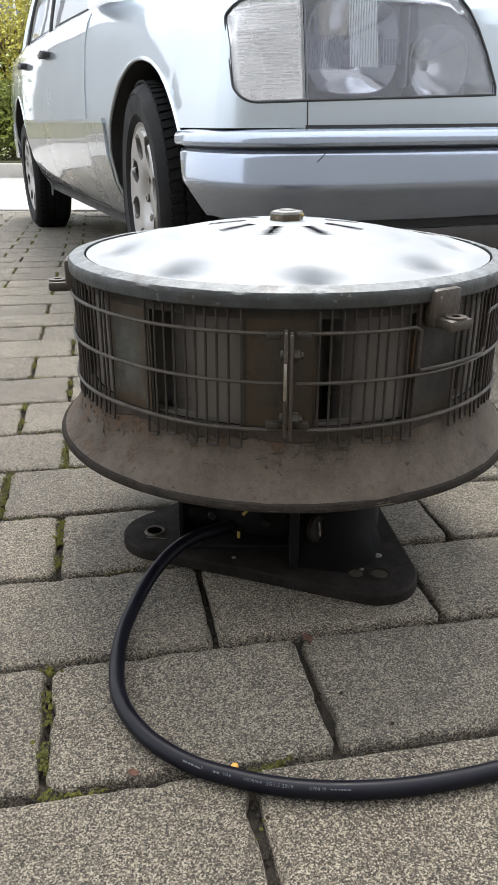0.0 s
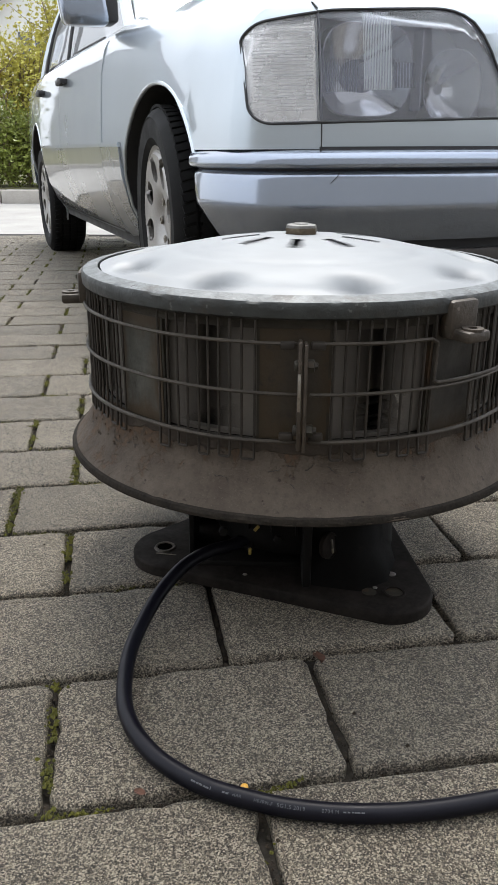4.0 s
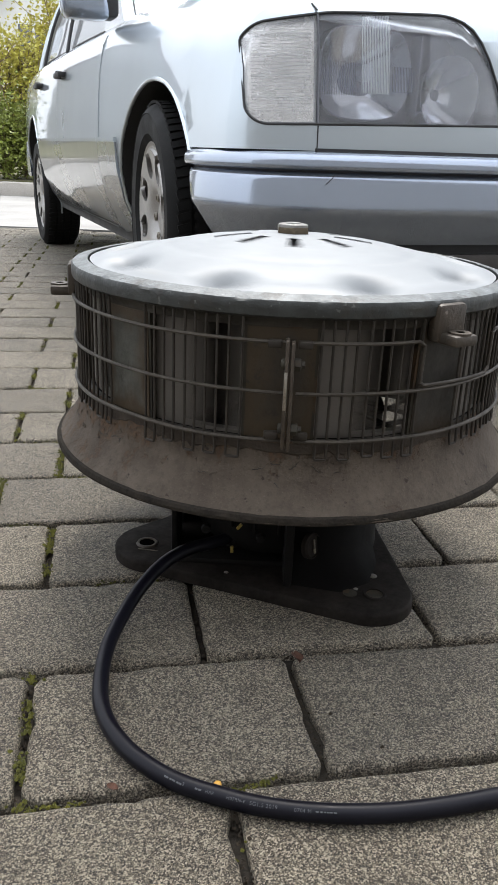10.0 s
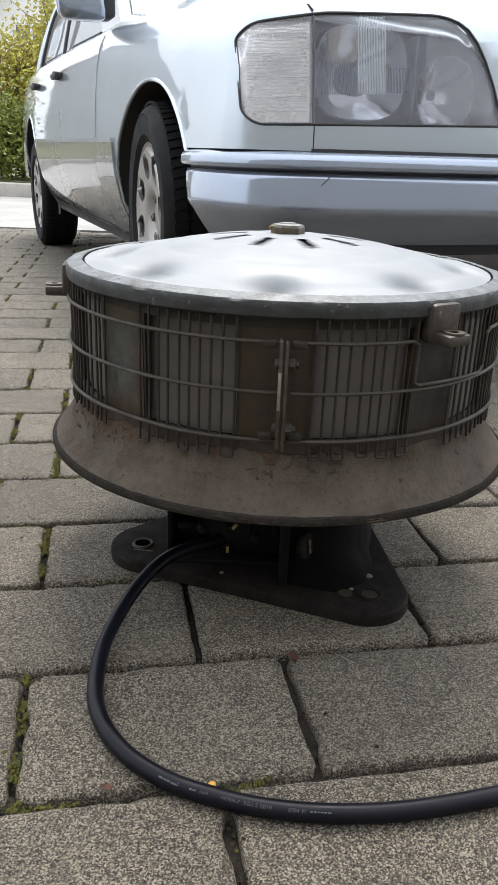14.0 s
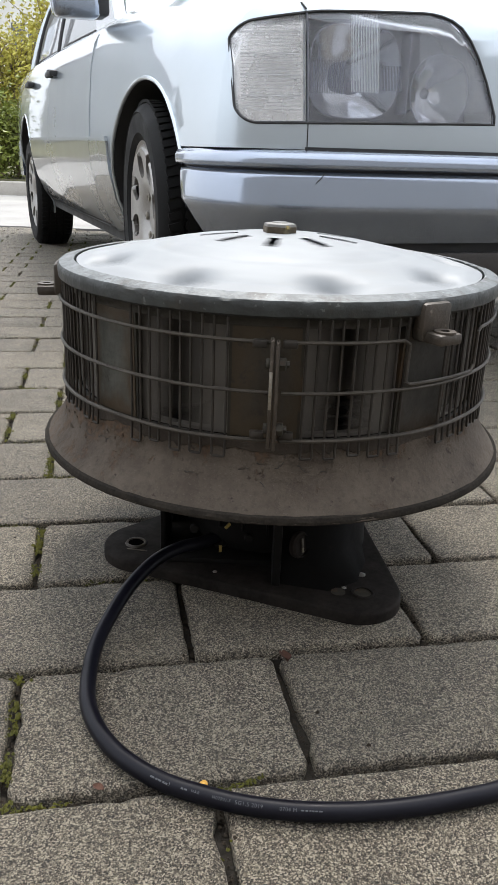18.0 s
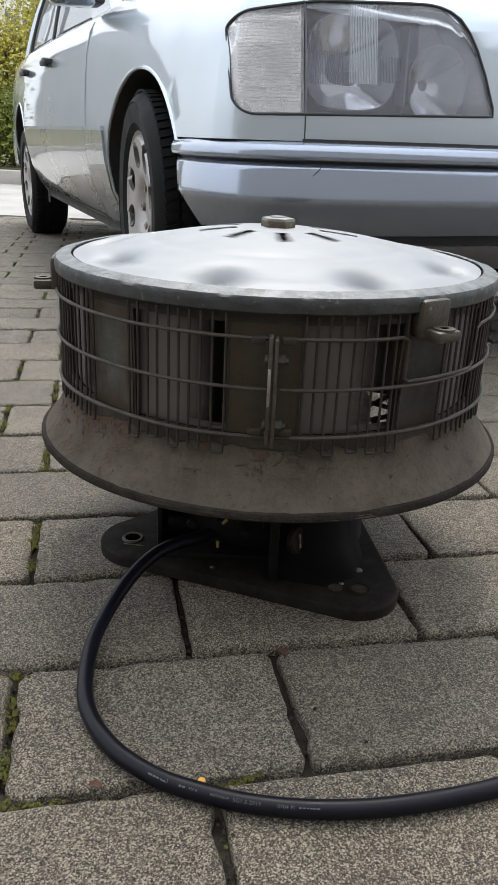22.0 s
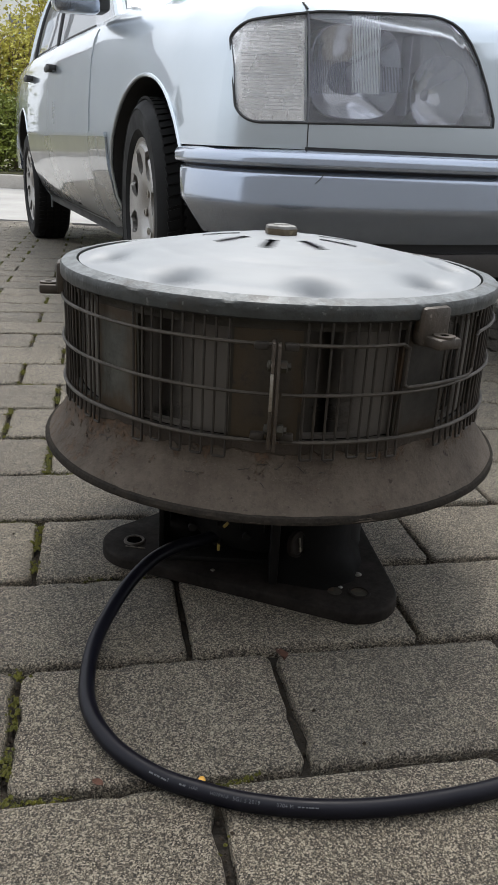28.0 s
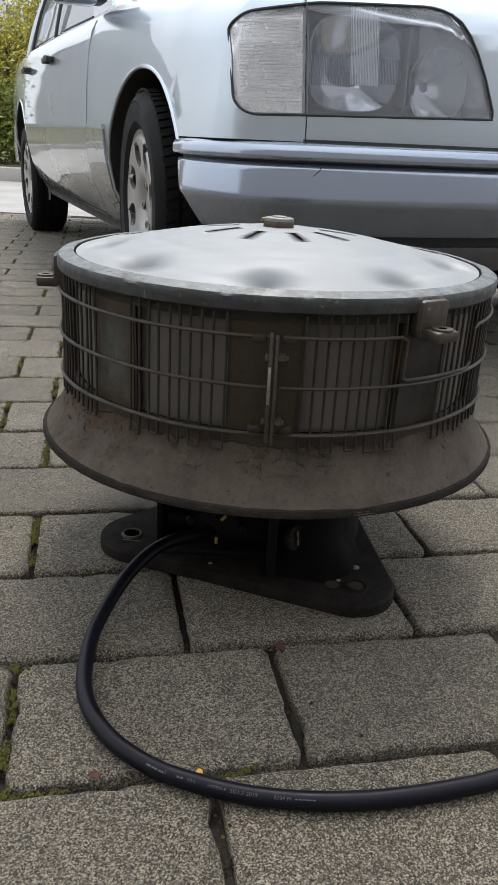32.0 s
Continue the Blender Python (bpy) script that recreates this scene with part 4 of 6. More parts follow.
def cable_print(text, x_from, height=0.0043, bar=0.0):
    """White print that follows the cable, on its upper side."""
    k = min(range(40, len(cable_line) - 1), key=lambda i: abs(cable_line[i].x - x_from))
    t = (cable_line[k + 1] - cable_line[k - 1]).normalized()
    side = Vector((t.y, -t.x, 0)).normalized()
    tilt = radians(40)
    n = (Vector((0, 0, 1)) * math.cos(tilt) + side * math.sin(tilt)).normalized()
    rot = Matrix((t, n.cross(t), n)).transposed().to_4x4()
    at = cable_line[k] + n * (CABLE_R + 0.00015)
    if bar:
        bm = bmesh.new()
        x = 0.0
        while x < bar:
            w = rng.uniform(0.0012, 0.0028)
            box(bm, (x, 0, 0), (w, height * 0.34, 0.0001))
            x += w + 0.0009
        me = mesh_of("cable_print", bm, PRINT)
    else:
        cu = bpy.data.curves.new("print", "FONT")
        cu.body, cu.size, cu.align_x, cu.align_y, cu.space_character = text, height, "CENTER", "CENTER", 1.15
        tmp = bpy.data.objects.new("print", cu)
        scene.collection.objects.link(tmp)
        me = bpy.data.meshes.new_from_object(tmp.evaluated_get(bpy.context.evaluated_depsgraph_get()))
        bpy.data.objects.remove(tmp)
        me.materials.clear()
        me.materials.append(PRINT)
    ob = new("cable_print", me)
    ob.parent = cable
    ob.matrix_basis = Matrix.Translation(at) @ rot
    return ob


cable_print("", -0.0930, bar=0.016)
cable_print("3", -0.0768, 0.0038)
cable_print("", -0.0690, bar=0.0065)
cable_print("HAR", -0.0545, 0.0035)
cable_print("H07RN-F", -0.0365, 0.0036)
cable_print("5G1.5", -0.0198, 0.0042)
cable_print("2019", -0.0072, 0.0042)
cable_print("0704 M", 0.0152, 0.0040)
cable_print("", 0.0280, 0.0030, bar=0.016)

# ---- the car: local x to the rear from the front axle, y to its right-hand side, z up ----
CAR_TURN = radians(22.37)
car = thing("car", "parked silver-grey saloon car, front towards the siren", "car")
# columns: car x, car y, z in the world
car.matrix_basis = Matrix(((-math.sin(CAR_TURN), -math.cos(CAR_TURN), 0, 0.3915), (math.cos(CAR_TURN), -math.sin(CAR_TURN), 0, 1.765), (0, 0, 1, 0), (0, 0, 0, 1)))
# it leans a little to its right on the uneven ground
car.matrix_basis = car.matrix_basis @ Matrix.Translation((0, 0.25, 0.5)) @ Matrix.Rotation(radians(-0.6), 4, "X") @ Matrix.Translation((0, -0.25, -0.5))


def lerp_table(table, x):
    if x <= table[0][0]:
        return table[0][1]
    for (x0, a), (x1, b) in zip(table, table[1:]):
        if x <= x1:
            t = (x - x0) / (x1 - x0)
            t = t * t * (3 - 2 * t) * 0.4 + t * 0.6
            return a + (b - a) * t
    return table[-1][1]


HALF = [(-0.80, 0.800), (-0.60, 0.822), (-0.36, 0.836), (0.0, 0.846), (0.35, 0.850), (0.7, 0.860), (1.5, 0.864), (2.45, 0.862), (3.1, 0.850), (3.5, 0.825), (3.85, 0.77)]
SHOULDER = [(-0.80, 0.768), (-0.62, 0.796), (-0.3, 0.840), (0.1, 0.880), (0.6, 0.908), (1.5, 0.925), (2.5, 0.935), (3.2, 0.925), (3.85, 0.88)]
CROWN = [(-0.80, 0.815), (-0.62, 0.868), (-0.3, 0.945), (0.1, 1.010), (0.6, 1.060), (1.5, 0.985), (2.5, 0.965), (3.2, 0.955), (3.85, 0.91)]
BOTTOM = [(-0.40, 0.512), (-0.34, 0.512), (-0.26, 0.19), (3.05, 0.19), (3.2, 0.30)]
SIDE = [(0.0, -0.110), (0.10, -0.062), (0.22, -0.026), (0.36, -0.005), (0.48, 0.0), (0.62, -0.004), (0.80, -0.016), (0.90, -0.030), (0.96, -0.052), (1.0, -0.088)]


def side_y(x, z):
    """The half width of the body at a height."""
    w = (z - 0.19) / (lerp_table(SHOULDER, x) - 0.19)
    return lerp_table(HALF, x) + lerp_table(SIDE, max(0.0, min(1.0, w)))


def nose_x(y, z):
    """How far ahead the front face stands; its plan is a rounded corner that runs into the side."""
    t = min(1.0, abs(y) / side_y(-0.52, z))
    x = -0.795 + 0.275 * (1 - (1 - t ** 3.4) ** (1 / 3.4))
    return x + max(0.0, z - 0.56) * 0.16 * (1 - t ** 4) + (0.06 * ((z - 0.76) / 0.06) ** 2 * (1 - t ** 4) if z > 0.76 else 0)


def tail_x(y, z):
    return 3.86 - 0.12 * (abs(y) / 0.8) ** 4 - max(0.0, z - 0.6) * 0.10


def body_shell():
    xs = [None, -0.52, -0.44, -0.36, -0.26, -0.14, 0.0, 0.14, 0.26, 0.36, 0.5, 0.7, 0.95, 1.2, 1.5, 1.8, 2.1, 2.4, 2.6, 2.8, 3.0, 3.2, 3.45, "tail"]
    us = [0, 0.2, 0.4, 0.6, 0.72, 0.82, 0.89, 0.935, 0.965, 0.985, 0.996, 1.0]
    us = [-u for u in us[:0:-1]] + us
    ws = [0.0, 0.08, 0.18, 0.30, 0.42, 0.48, 0.56, 0.68, 0.80, 0.88, 0.93, 0.965, 0.985, 1.0]
    bm = bmesh.new()
    seen = {}

    def vert(i, j, k):
        if (i, j, k) not in seen:
            x = xs[i]
            ref = -0.62 if x is None else 3.75 if x == "tail" else x
            u, w = us[j], ws[k]
            zs, zc = lerp_table(SHOULDER, ref), lerp_table(CROWN, ref)
            top = zs + (zc - zs) * (1 - abs(u) ** 3.6)
            low = lerp_table(BOTTOM, ref)
            z = low + w * (top - low)
            w = max(0.0, min(1.0, (z - 0.19) / (top - 0.19)))
            half = lerp_table(HALF, ref) + lerp_table(SIDE, w)
            y = u * half
            if x is None:
                x = nose_x(y, z)
            elif x == "tail":
                x = tail_x(y, z)
            seen[(i, j, k)] = bm.verts.new((x, y, z))
        return seen[(i, j, k)]

    ni, nj, nk = len(xs) - 1, len(us) - 1, len(ws) - 1
    for i in (0, ni):
        for j in range(nj):
            for k in range(nk):
                bm.faces.new((vert(i, j, k), vert(i, j + 1, k), vert(i, j + 1, k + 1), vert(i, j, k + 1)))
    for j in (0, nj):
        for i in range(ni):
            for k in range(nk):
                bm.faces.new((vert(i, j, k), vert(i + 1, j, k), vert(i + 1, j, k + 1), vert(i, j, k + 1)))
    for k in (0, nk):
        for i in range(ni):
            for j in range(nj):
                bm.faces.new((vert(i, j, k), vert(i + 1, j, k), vert(i + 1, j + 1, k), vert(i, j + 1, k)))
    return bm


# lamp outlines: y and z of the lower and the upper edge
LAMP_IN, LAMP_SEAM, LAMP_OUT = 0.205, 0.655, 0.792


def lamp_low(y):
    z = 0.5650 + 0.011 * (LAMP_SEAM - y) / 0.45
    if y > 0.750:
        y = min(y, 0.792)
        z += 0.040 * (1 - (1 - min(1.0, (y - 0.750) / 0.042) ** 2) ** 0.5)
    return z


def lamp_top(y):
    z = 0.780 + 0.016 * (0.655 - y) / 0.30
    if y > 0.63:
        z -= 0.016 * (y - 0.63) / 0.16
    if y > 0.752:
        z -= 0.036 * (1 - (1 - min(1.0, (y - 0.752) / 0.040) ** 2) ** 0.5)
    if y < 0.400:
        z -= 0.21 * ((0.400 - y) / 0.195) ** 3.0
    return max(z, lamp_low(y) + 0.004)


def lamp_steps(n):
    """Places along the lamp, closer together towards its rounded outer end."""
    return [LAMP_IN + (LAMP_OUT - LAMP_IN) * (1 - (1 - k / n) ** 1.8) for k in range(n + 1)]


def lamp_cutter(bm, sign):
    ys = lamp_steps(44)
    loop = [(y, lamp_low(y)) for y in ys] + [(y, lamp_top(y)) for y in ys[::-1]]
    front = [bm.verts.new((-1.0, sign * y, z)) for y, z in loop]
    rear = [bm.verts.new((-0.53, sign * y, z)) for y, z in loop]
    n = len(loop)
    fs = [bm.faces.new((front[k], front[(k + 1) % n], rear[(k + 1) % n], rear[k])) for k in range(n)]
    fs += [bm.faces.new(front), bm.faces.new(rear[::-1])]
    for f in fs:
        f.material_index = 1


def arch_cutter(bm, x, z, r, stretch, sign):
    n = 48
    rings = []
    for y in (0.58, 1.0):
        rings.append([bm.verts.new((x + stretch * r * math.cos(2 * math.pi * k / n), sign * y, z + r * math.sin(2 * math.pi * k / n))) for k in range(n)])
    for k in range(n):
        bm.faces.new((rings[0][k], rings[0][(k + 1) % n], rings[1][(k + 1) % n], rings[1][k]))
    bm.faces.new(rings[0])
    bm.faces.new(rings[1])


AXLES = ((0.0, 0.306, 1.04, -3.5), (2.8, 0.221, 1.0, 0.0))
ARCH_R = ((-0.035, 0.312, 0.372, 1.12), (2.8, 0.30, 0.360, 1.0))
body = part("body", body_shell(), PAINT, car, "silver-grey metallic body shell", sharp=55)
cut_bm = bmesh.new()
for sign in (1, -1):
    lamp_cutter(cut_bm, sign)
    for x, z, r, stretch in ARCH_R:
        arch_cutter(cut_bm, x, z, r, stretch, sign)
cutter = new("cutter", mesh_of("cutter", cut_bm, [TRIM, LAMP_GREY]))
cutter.matrix_basis = car.matrix_basis
mod = body.modifiers.new("openings", "BOOLEAN")
mod.object, mod.operation, mod.solver, mod.material_mode = cutter, "DIFFERENCE", "EXACT", "TRANSFER"
bpy.context.view_layer.update()
cut_mesh = bpy.data.meshes.new_from_object(body.evaluated_get(bpy.context.evaluated_depsgraph_get()))
body.modifiers.clear()
body.data = cut_mesh
body.data.set_sharp_from_angle(angle=radians(55))
bpy.data.objects.remove(cutter)


# side panels
def panel(x0, x1, z0, z1, lift, thick=0.006, sign=1, nx=10, nz=10, front_slant=0.0):
    """A patch of the side that stands proud of the shell, with turned-in edges."""
    bm = bmesh.new()
    grid = []
    for i in range(nx + 1):
        col = []
        for k in range(nz + 1):
            z0v, z1v = (z0(0) if callable(z0) else z0), z1
            t = k / nz
            xx0 = x0
            x = xx0 + (x1 - xx0) * i / nx
            zt = z1v(x) if callable(z1v) else z1v
            z = z0v + (zt - z0v) * t
            x += front_slant * (1 - t) * (1 - t)
            edge = i in (0, nx) or k in (0, nz)
            y = side_y(x, z) + lift
            col.append(bm.verts.new((x, sign * y, z)))
        grid.append(col)
    for i in range(nx):
        for k in range(nz):
            bm.faces.new((grid[i][k], grid[i + 1][k], grid[i + 1][k + 1], grid[i][k + 1]))
    rim = [grid[i][0] for i in range(nx + 1)] + [grid[nx][k] for k in range(1, nz + 1)] + [grid[i][nz] for i in range(nx - 1, -1, -1)] + [grid[0][k] for k in range(nz - 1, 0, -1)]
    inner = [bm.verts.new((v.co.x, v.co.y - sign * (lift + thick), v.co.z)) for v in rim]
    for k in range(len(rim)):
        bm.faces.new((rim[k], rim[(k + 1) % len(rim)], inner[(k + 1) % len(inner)], inner[k]))
    return bm


MOULD_Z = 0.530
for sign in (1, -1):
    lab = "silver-grey door"
    d1 = part("front_door", panel(0.6615, 1.6765, MOULD_Z + 0.007, lambda x: lerp_table(SHOULDER, x) - 0.035, 0.0022, sign=sign), PAINT, car, lab)
    d2 = part("rear_door", panel(1.6795, 2.470, MOULD_Z + 0.007, lambda x: lerp_table(SHOULDER, x) - 0.035, 0.0022, sign=sign), PAINT, car, lab)
    part("door_cladding", panel(0.6615, 1.6765, 0.225, MOULD_Z - 0.007, 0.008, sign=sign), PAINT_LOW, d1, "lower door cladding, body paint darkened for ground reflection")
    part("door_cladding", panel(1.6795, 2.440, 0.225, MOULD_Z - 0.007, 0.008, sign=sign, front_slant=0.0), PAINT_LOW, d2, "lower door cladding, body paint darkened for ground reflection")
    part("fender_cladding", panel(0.392, 0.6585, 0.215, MOULD_Z - 0.007, 0.008, sign=sign), PAINT_LOW, car, "lower wing cladding, body paint darkened for ground reflection")
    for x0, x1 in ((0.392, 0.6585), (0.6615, 1.6765), (1.6795, 2.452)):
        part("side_moulding", panel(x0, x1, MOULD_Z - 0.007, MOULD_Z + 0.007, 0.0105, sign=sign, nz=3), PAINT, car, "raised side moulding")
    # thin dark strips stand in for the shade inside the door gaps
    for x, z1 in ((0.660, MOULD_Z), (1.678, 0.90), (2.476, 0.90)):
        part("door_gap_seal", panel(x - 0.0014, x + 0.0014, 0.225, z1, -0.0006, sign=sign, nx=1, nz=14), TRIM, car, "dark shut line")
    # dark trim colour stands in for the sill's dark reflections
    part("sill", panel(0.40, 2.42, 0.170, 0.226, 0.002, sign=sign, nz=3), TRIM, car, "sill darkened for ground reflection")
    for x, door in ((1.525, d1), (2.330, d2)):
        hb = bmesh.new()
        y = side_y(x, 0.80)
        box(hb, (x, sign * (y + 0.026), 0.800), (0.150, 0.020, 0.026), 0.008)
        box(hb, (x - 0.060, sign * (y + 0.012), 0.800), (0.030, 0.026, 0.022), 0.004)
        box(hb, (x + 0.060, sign * (y + 0.012), 0.806), (0.040, 0.030, 0.034), 0.006)
        part("door_handle", hb, TRIM, door, "dark grey pull handle")
    # arch lips
    for x, z, r, stretch in ARCH_R:
        lip = []
        for k in range(41):
            a = radians((150 if x < 0 else 208) - ((178 if x < 0 else 236) * k / 40))
            px, pz = x + stretch * (r + 0.004) * math.cos(a), z + (r + 0.004) * math.sin(a)
            lip.append((px, sign * (side_y(px, pz) - 0.002), pz))
        part("arch_lip", rod(bmesh.new(), lip, 0.0062, 8), PAINT, car, "rolled wheel arch edge")

# glass house
gh = bmesh.new()
LOW = [(0.74, 0.66), (0.95, 0.765), (1.6, 0.785), (2.5, 0.780), (3.02, 0.70)]
TOPS = [(1.42, 0.50), (1.55, 0.545), (1.9, 0.560), (2.45, 0.550), (2.68, 0.50)]
rows_gh = []
for t in (0.0, 0.35, 0.7, 1.0):
    ring = []
    for sgn in (1, -1):
        seq = list(zip(LOW, TOPS))
        for (xa, ya), (xb, yb) in (seq if sgn == 1 else seq[::-1]):
            bulge = 0.03 * math.sin(math.pi * t)
            za = lerp_table(SHOULDER, xa) - 0.01
            ring.append(gh.verts.new((xa + (xb - xa) * t, sgn * (ya + (yb - ya) * t + bulge), za + (1.395 - za) * t)))
    rows_gh.append(ring)
for p, q in zip(rows_gh, rows_gh[1:]):
    for k in range(len(p)):
        gh.faces.new((p[k], p[(k + 1) % len(p)], q[(k + 1) % len(q)], q[k]))
gh.faces.new(rows_gh[0])
gh.faces.new(rows_gh[-1])
part("window_glass", gh, CAR_GLASS, car, "side and front windows whitened to stand for a reflected bright sky", sharp=25)
outline = [(1.36, 0.50), (1.42, 0.56), (1.9, 0.595), (2.5, 0.585), (2.74, 0.53), (2.76, 0.40), (2.76, -0.40), (2.74, -0.53), (2.5, -0.585), (1.9, -0.595), (1.42, -0.56), (1.36, -0.50), (1.33, -0.3), (1.33, 0.3)]
part("roof", round_plate(outline, 1.388, 1.43, 0.025, 4), PAINT, car, "silver-grey roof")
for sign in (1, -1):
    for xa, ya, xb, yb, r, nm in ((0.76, 0.70, 1.40, 0.545, 0.024, "windscreen_pillar"), (1.66, 0.800, 1.80, 0.585, 0.008, "door_pillar"), (2.50, 0.795, 2.46, 0.585, 0.008, "door_pillar"), (3.00, 0.73, 2.66, 0.54, 0.045, "rear_pillar")):
        za = lerp_table(SHOULDER, xa) - 0.02
        pts = [(xa + (xb - xa) * t, sign * (ya + (yb - ya) * t + 0.030 * math.sin(math.pi * t)), za + (1.40 - za) * t) for t in [k / 8 for k in range(9)]]
        part(nm, rod(bmesh.new(), pts, r, 8), TRIM if nm == "door_pillar" else PAINT, car, "dark pillar" if nm == "door_pillar" else "")
    belt = [(x, sign * (side_y(x, lerp_table(SHOULDER, x) - 0.012) - 0.012), lerp_table(SHOULDER, x) - 0.002) for x in [0.9 + 0.2 * k for k in range(11)]]
    part("belt_trim", rod(bmesh.new(), belt, 0.0045, 6), TRIM, car, "dark window edge trim")
    # mirror
    mb = bmesh.new()
    box(mb, (0.70, sign * 0.893, 0.988), (0.105, 0.165, 0.135), 0.026, seg=3)
    for v in mb.verts:
        if v.co.z < 0.95:
            v.co.y -= sign * 0.012
    mirror = part("wing_mirror", mb, CLADDING, car, "grey wing mirror housing")
    part("mirror_foot", box(bmesh.new(), (0.715, sign * 0.800, 0.985), (0.120, 0.060, 0.110), 0.012), TRIM, mirror, "dark triangular mirror foot")


# bumpers
BUMPER_PLAN = [(-0.400, 0.838), (-0.48, 0.842), (-0.56, 0.834), (-0.64, 0.812), (-0.71, 0.768), (-0.765, 0.69), (-0.80, 0.58), (-0.825, 0.44), (-0.842, 0.25), (-0.847, 0.0)]
full_plan = BUMPER_PLAN + [(x, -y) for x, y in BUMPER_PLAN[-2::-1]]


def sweep(plan, profile):
    """Runs a closed (out, z) profile along a plan line whose outside is to the front."""
    line = [p.xy for p in spline([(x, y, 0) for x, y in plan], 5)]
    bm = bmesh.new()
    rings = []
    for i, p in enumerate(line):
        a, b = line[max(i - 1, 0)], line[min(i + 1, len(line) - 1)]
        t = (b - a).normalized()
        nrm = Vector((-t.y, t.x))
        if nrm.dot(p - Vector((0.6, 0))) < 0:
            nrm = -nrm
        rings.append([bm.verts.new((p.x + nrm.x * o, p.y + nrm.y * o, z)) for o, z in profile])
    n = len(profile)
    for p, q in zip(rings, rings[1:]):
        for k in range(n):
            bm.faces.new((p[k], p[(k + 1) % n], q[(k + 1) % n], q[k]))
    bm.faces.new(rings[0])
    bm.faces.new(rings[-1][::-1])
    for v in bm.verts:
        if -0.52 < v.co.x < -0.3:
            v.co.x += ((v.co.z - 0.51) * 0.62 + 0.01) * min(1.0, (v.co.x + 0.52) / 0.12)
    return bm


bumper = part("front_bumper", sweep(full_plan, [(-0.040, 0.464), (-0.016, 0.4700), (-0.008, 0.4680), (-0.001, 0.4635), (0.003, 0.457), (0.005, 0.448), (0.008, 0.43), (0.0105, 0.405), (0.0115, 0.395), (0.0105, 0.388), (0.006, 0.380), (-0.006, 0.358), (-0.026, 0.326), (-0.034, 0.316), (-0.055, 0.311), (-0.060, 0.46)]),
              CLADDING, car, "grey-blue painted plastic bumper")
part("bumper_strip", sweep(full_plan, [(-0.05, 0.472), (0.003, 0.4725), (0.010, 0.4755), (0.0120, 0.482), (0.009, 0.4945), (0.002, 0.5045), (-0.008, 0.5085), (-0.025, 0.5110), (-0.06, 0.512)]), CLADDING, bumper, "raised upper bumper strip")
part("bumper_groove", sweep(full_plan, [(-0.05, 0.463), (-0.012, 0.463), (-0.012, 0.476), (-0.05, 0.476)]), TRIM, bumper, "dark groove")
# two dark strips put the shade of the gaps into colour
part("bumper_gap", sweep(full_plan, [(-0.08, 0.508), (-0.028, 0.508), (-0.028, 0.517), (-0.08, 0.517)]), TRIM, bumper, "dark strip for the shaded gap above bumper")
part("bumper_gap", sweep(full_plan, [(-0.09, 0.284), (-0.062, 0.284), (-0.062, 0.318), (-0.09, 0.318)]), TRIM, bumper, "dark strip for the shaded gap below bumper")
VALANCE = mat("dark_grey_valance", (0.075, 0.070, 0.070), (0.055, 0.052, 0.052), rough=0.45)
part("front_valance", sweep(full_plan, [(-0.06, 0.292), (-0.034, 0.292), (-0.034, 0.275), (-0.050, 0.235), (-0.085, 0.230), (-0.085, 0.292)]), VALANCE, bumper, "dark grey lower valance")
part("scuff", rod(bmesh.new(), [(-0.7962, 0.632, 0.4655), (-0.7960, 0.636, 0.4590), (-0.7958, 0.643, 0.4520), (-0.7950, 0.651, 0.4450)], 0.0010, 5), TRIM, bumper, "dark scratch")
part("rear_bumper", sweep([(3.06 - (x + 0.338) * 1.55, y) for x, y in full_plan], [(-0.04, 0.30), (0.0, 0.31), (0.006, 0.40), (0.0, 0.52), (-0.05, 0.53)]), CLADDING, car, "grey-blue rear bumper")

# grille
gr = bmesh.new()
box(gr, (-0.770, 0, 0.680), (0.030, 0.262, 0.200), 0.010)
grille = part("grille", gr, LAMP_GREY, car, "grey grille with chrome surround")
part("grille_frame", rod(bmesh.new(), [(-0.790, 0.132, 0.585), (-0.785, 0.128, 0.70), (-0.775, 0.118, 0.775), (-0.772, 0.09, 0.790), (-0.772, -0.09, 0.790), (-0.775, -0.118, 0.775), (-0.785, -0.128, 0.70), (-0.790, -0.132, 0.585)], 0.008, 8), STEEL, grille, "chrome frame")
for k in range(5):
    part("grille_bar", box(bmesh.new(), (-0.788, 0, 0.605 + 0.035 * k), (0.012, 0.245, 0.008), 0.002), STEEL, grille)


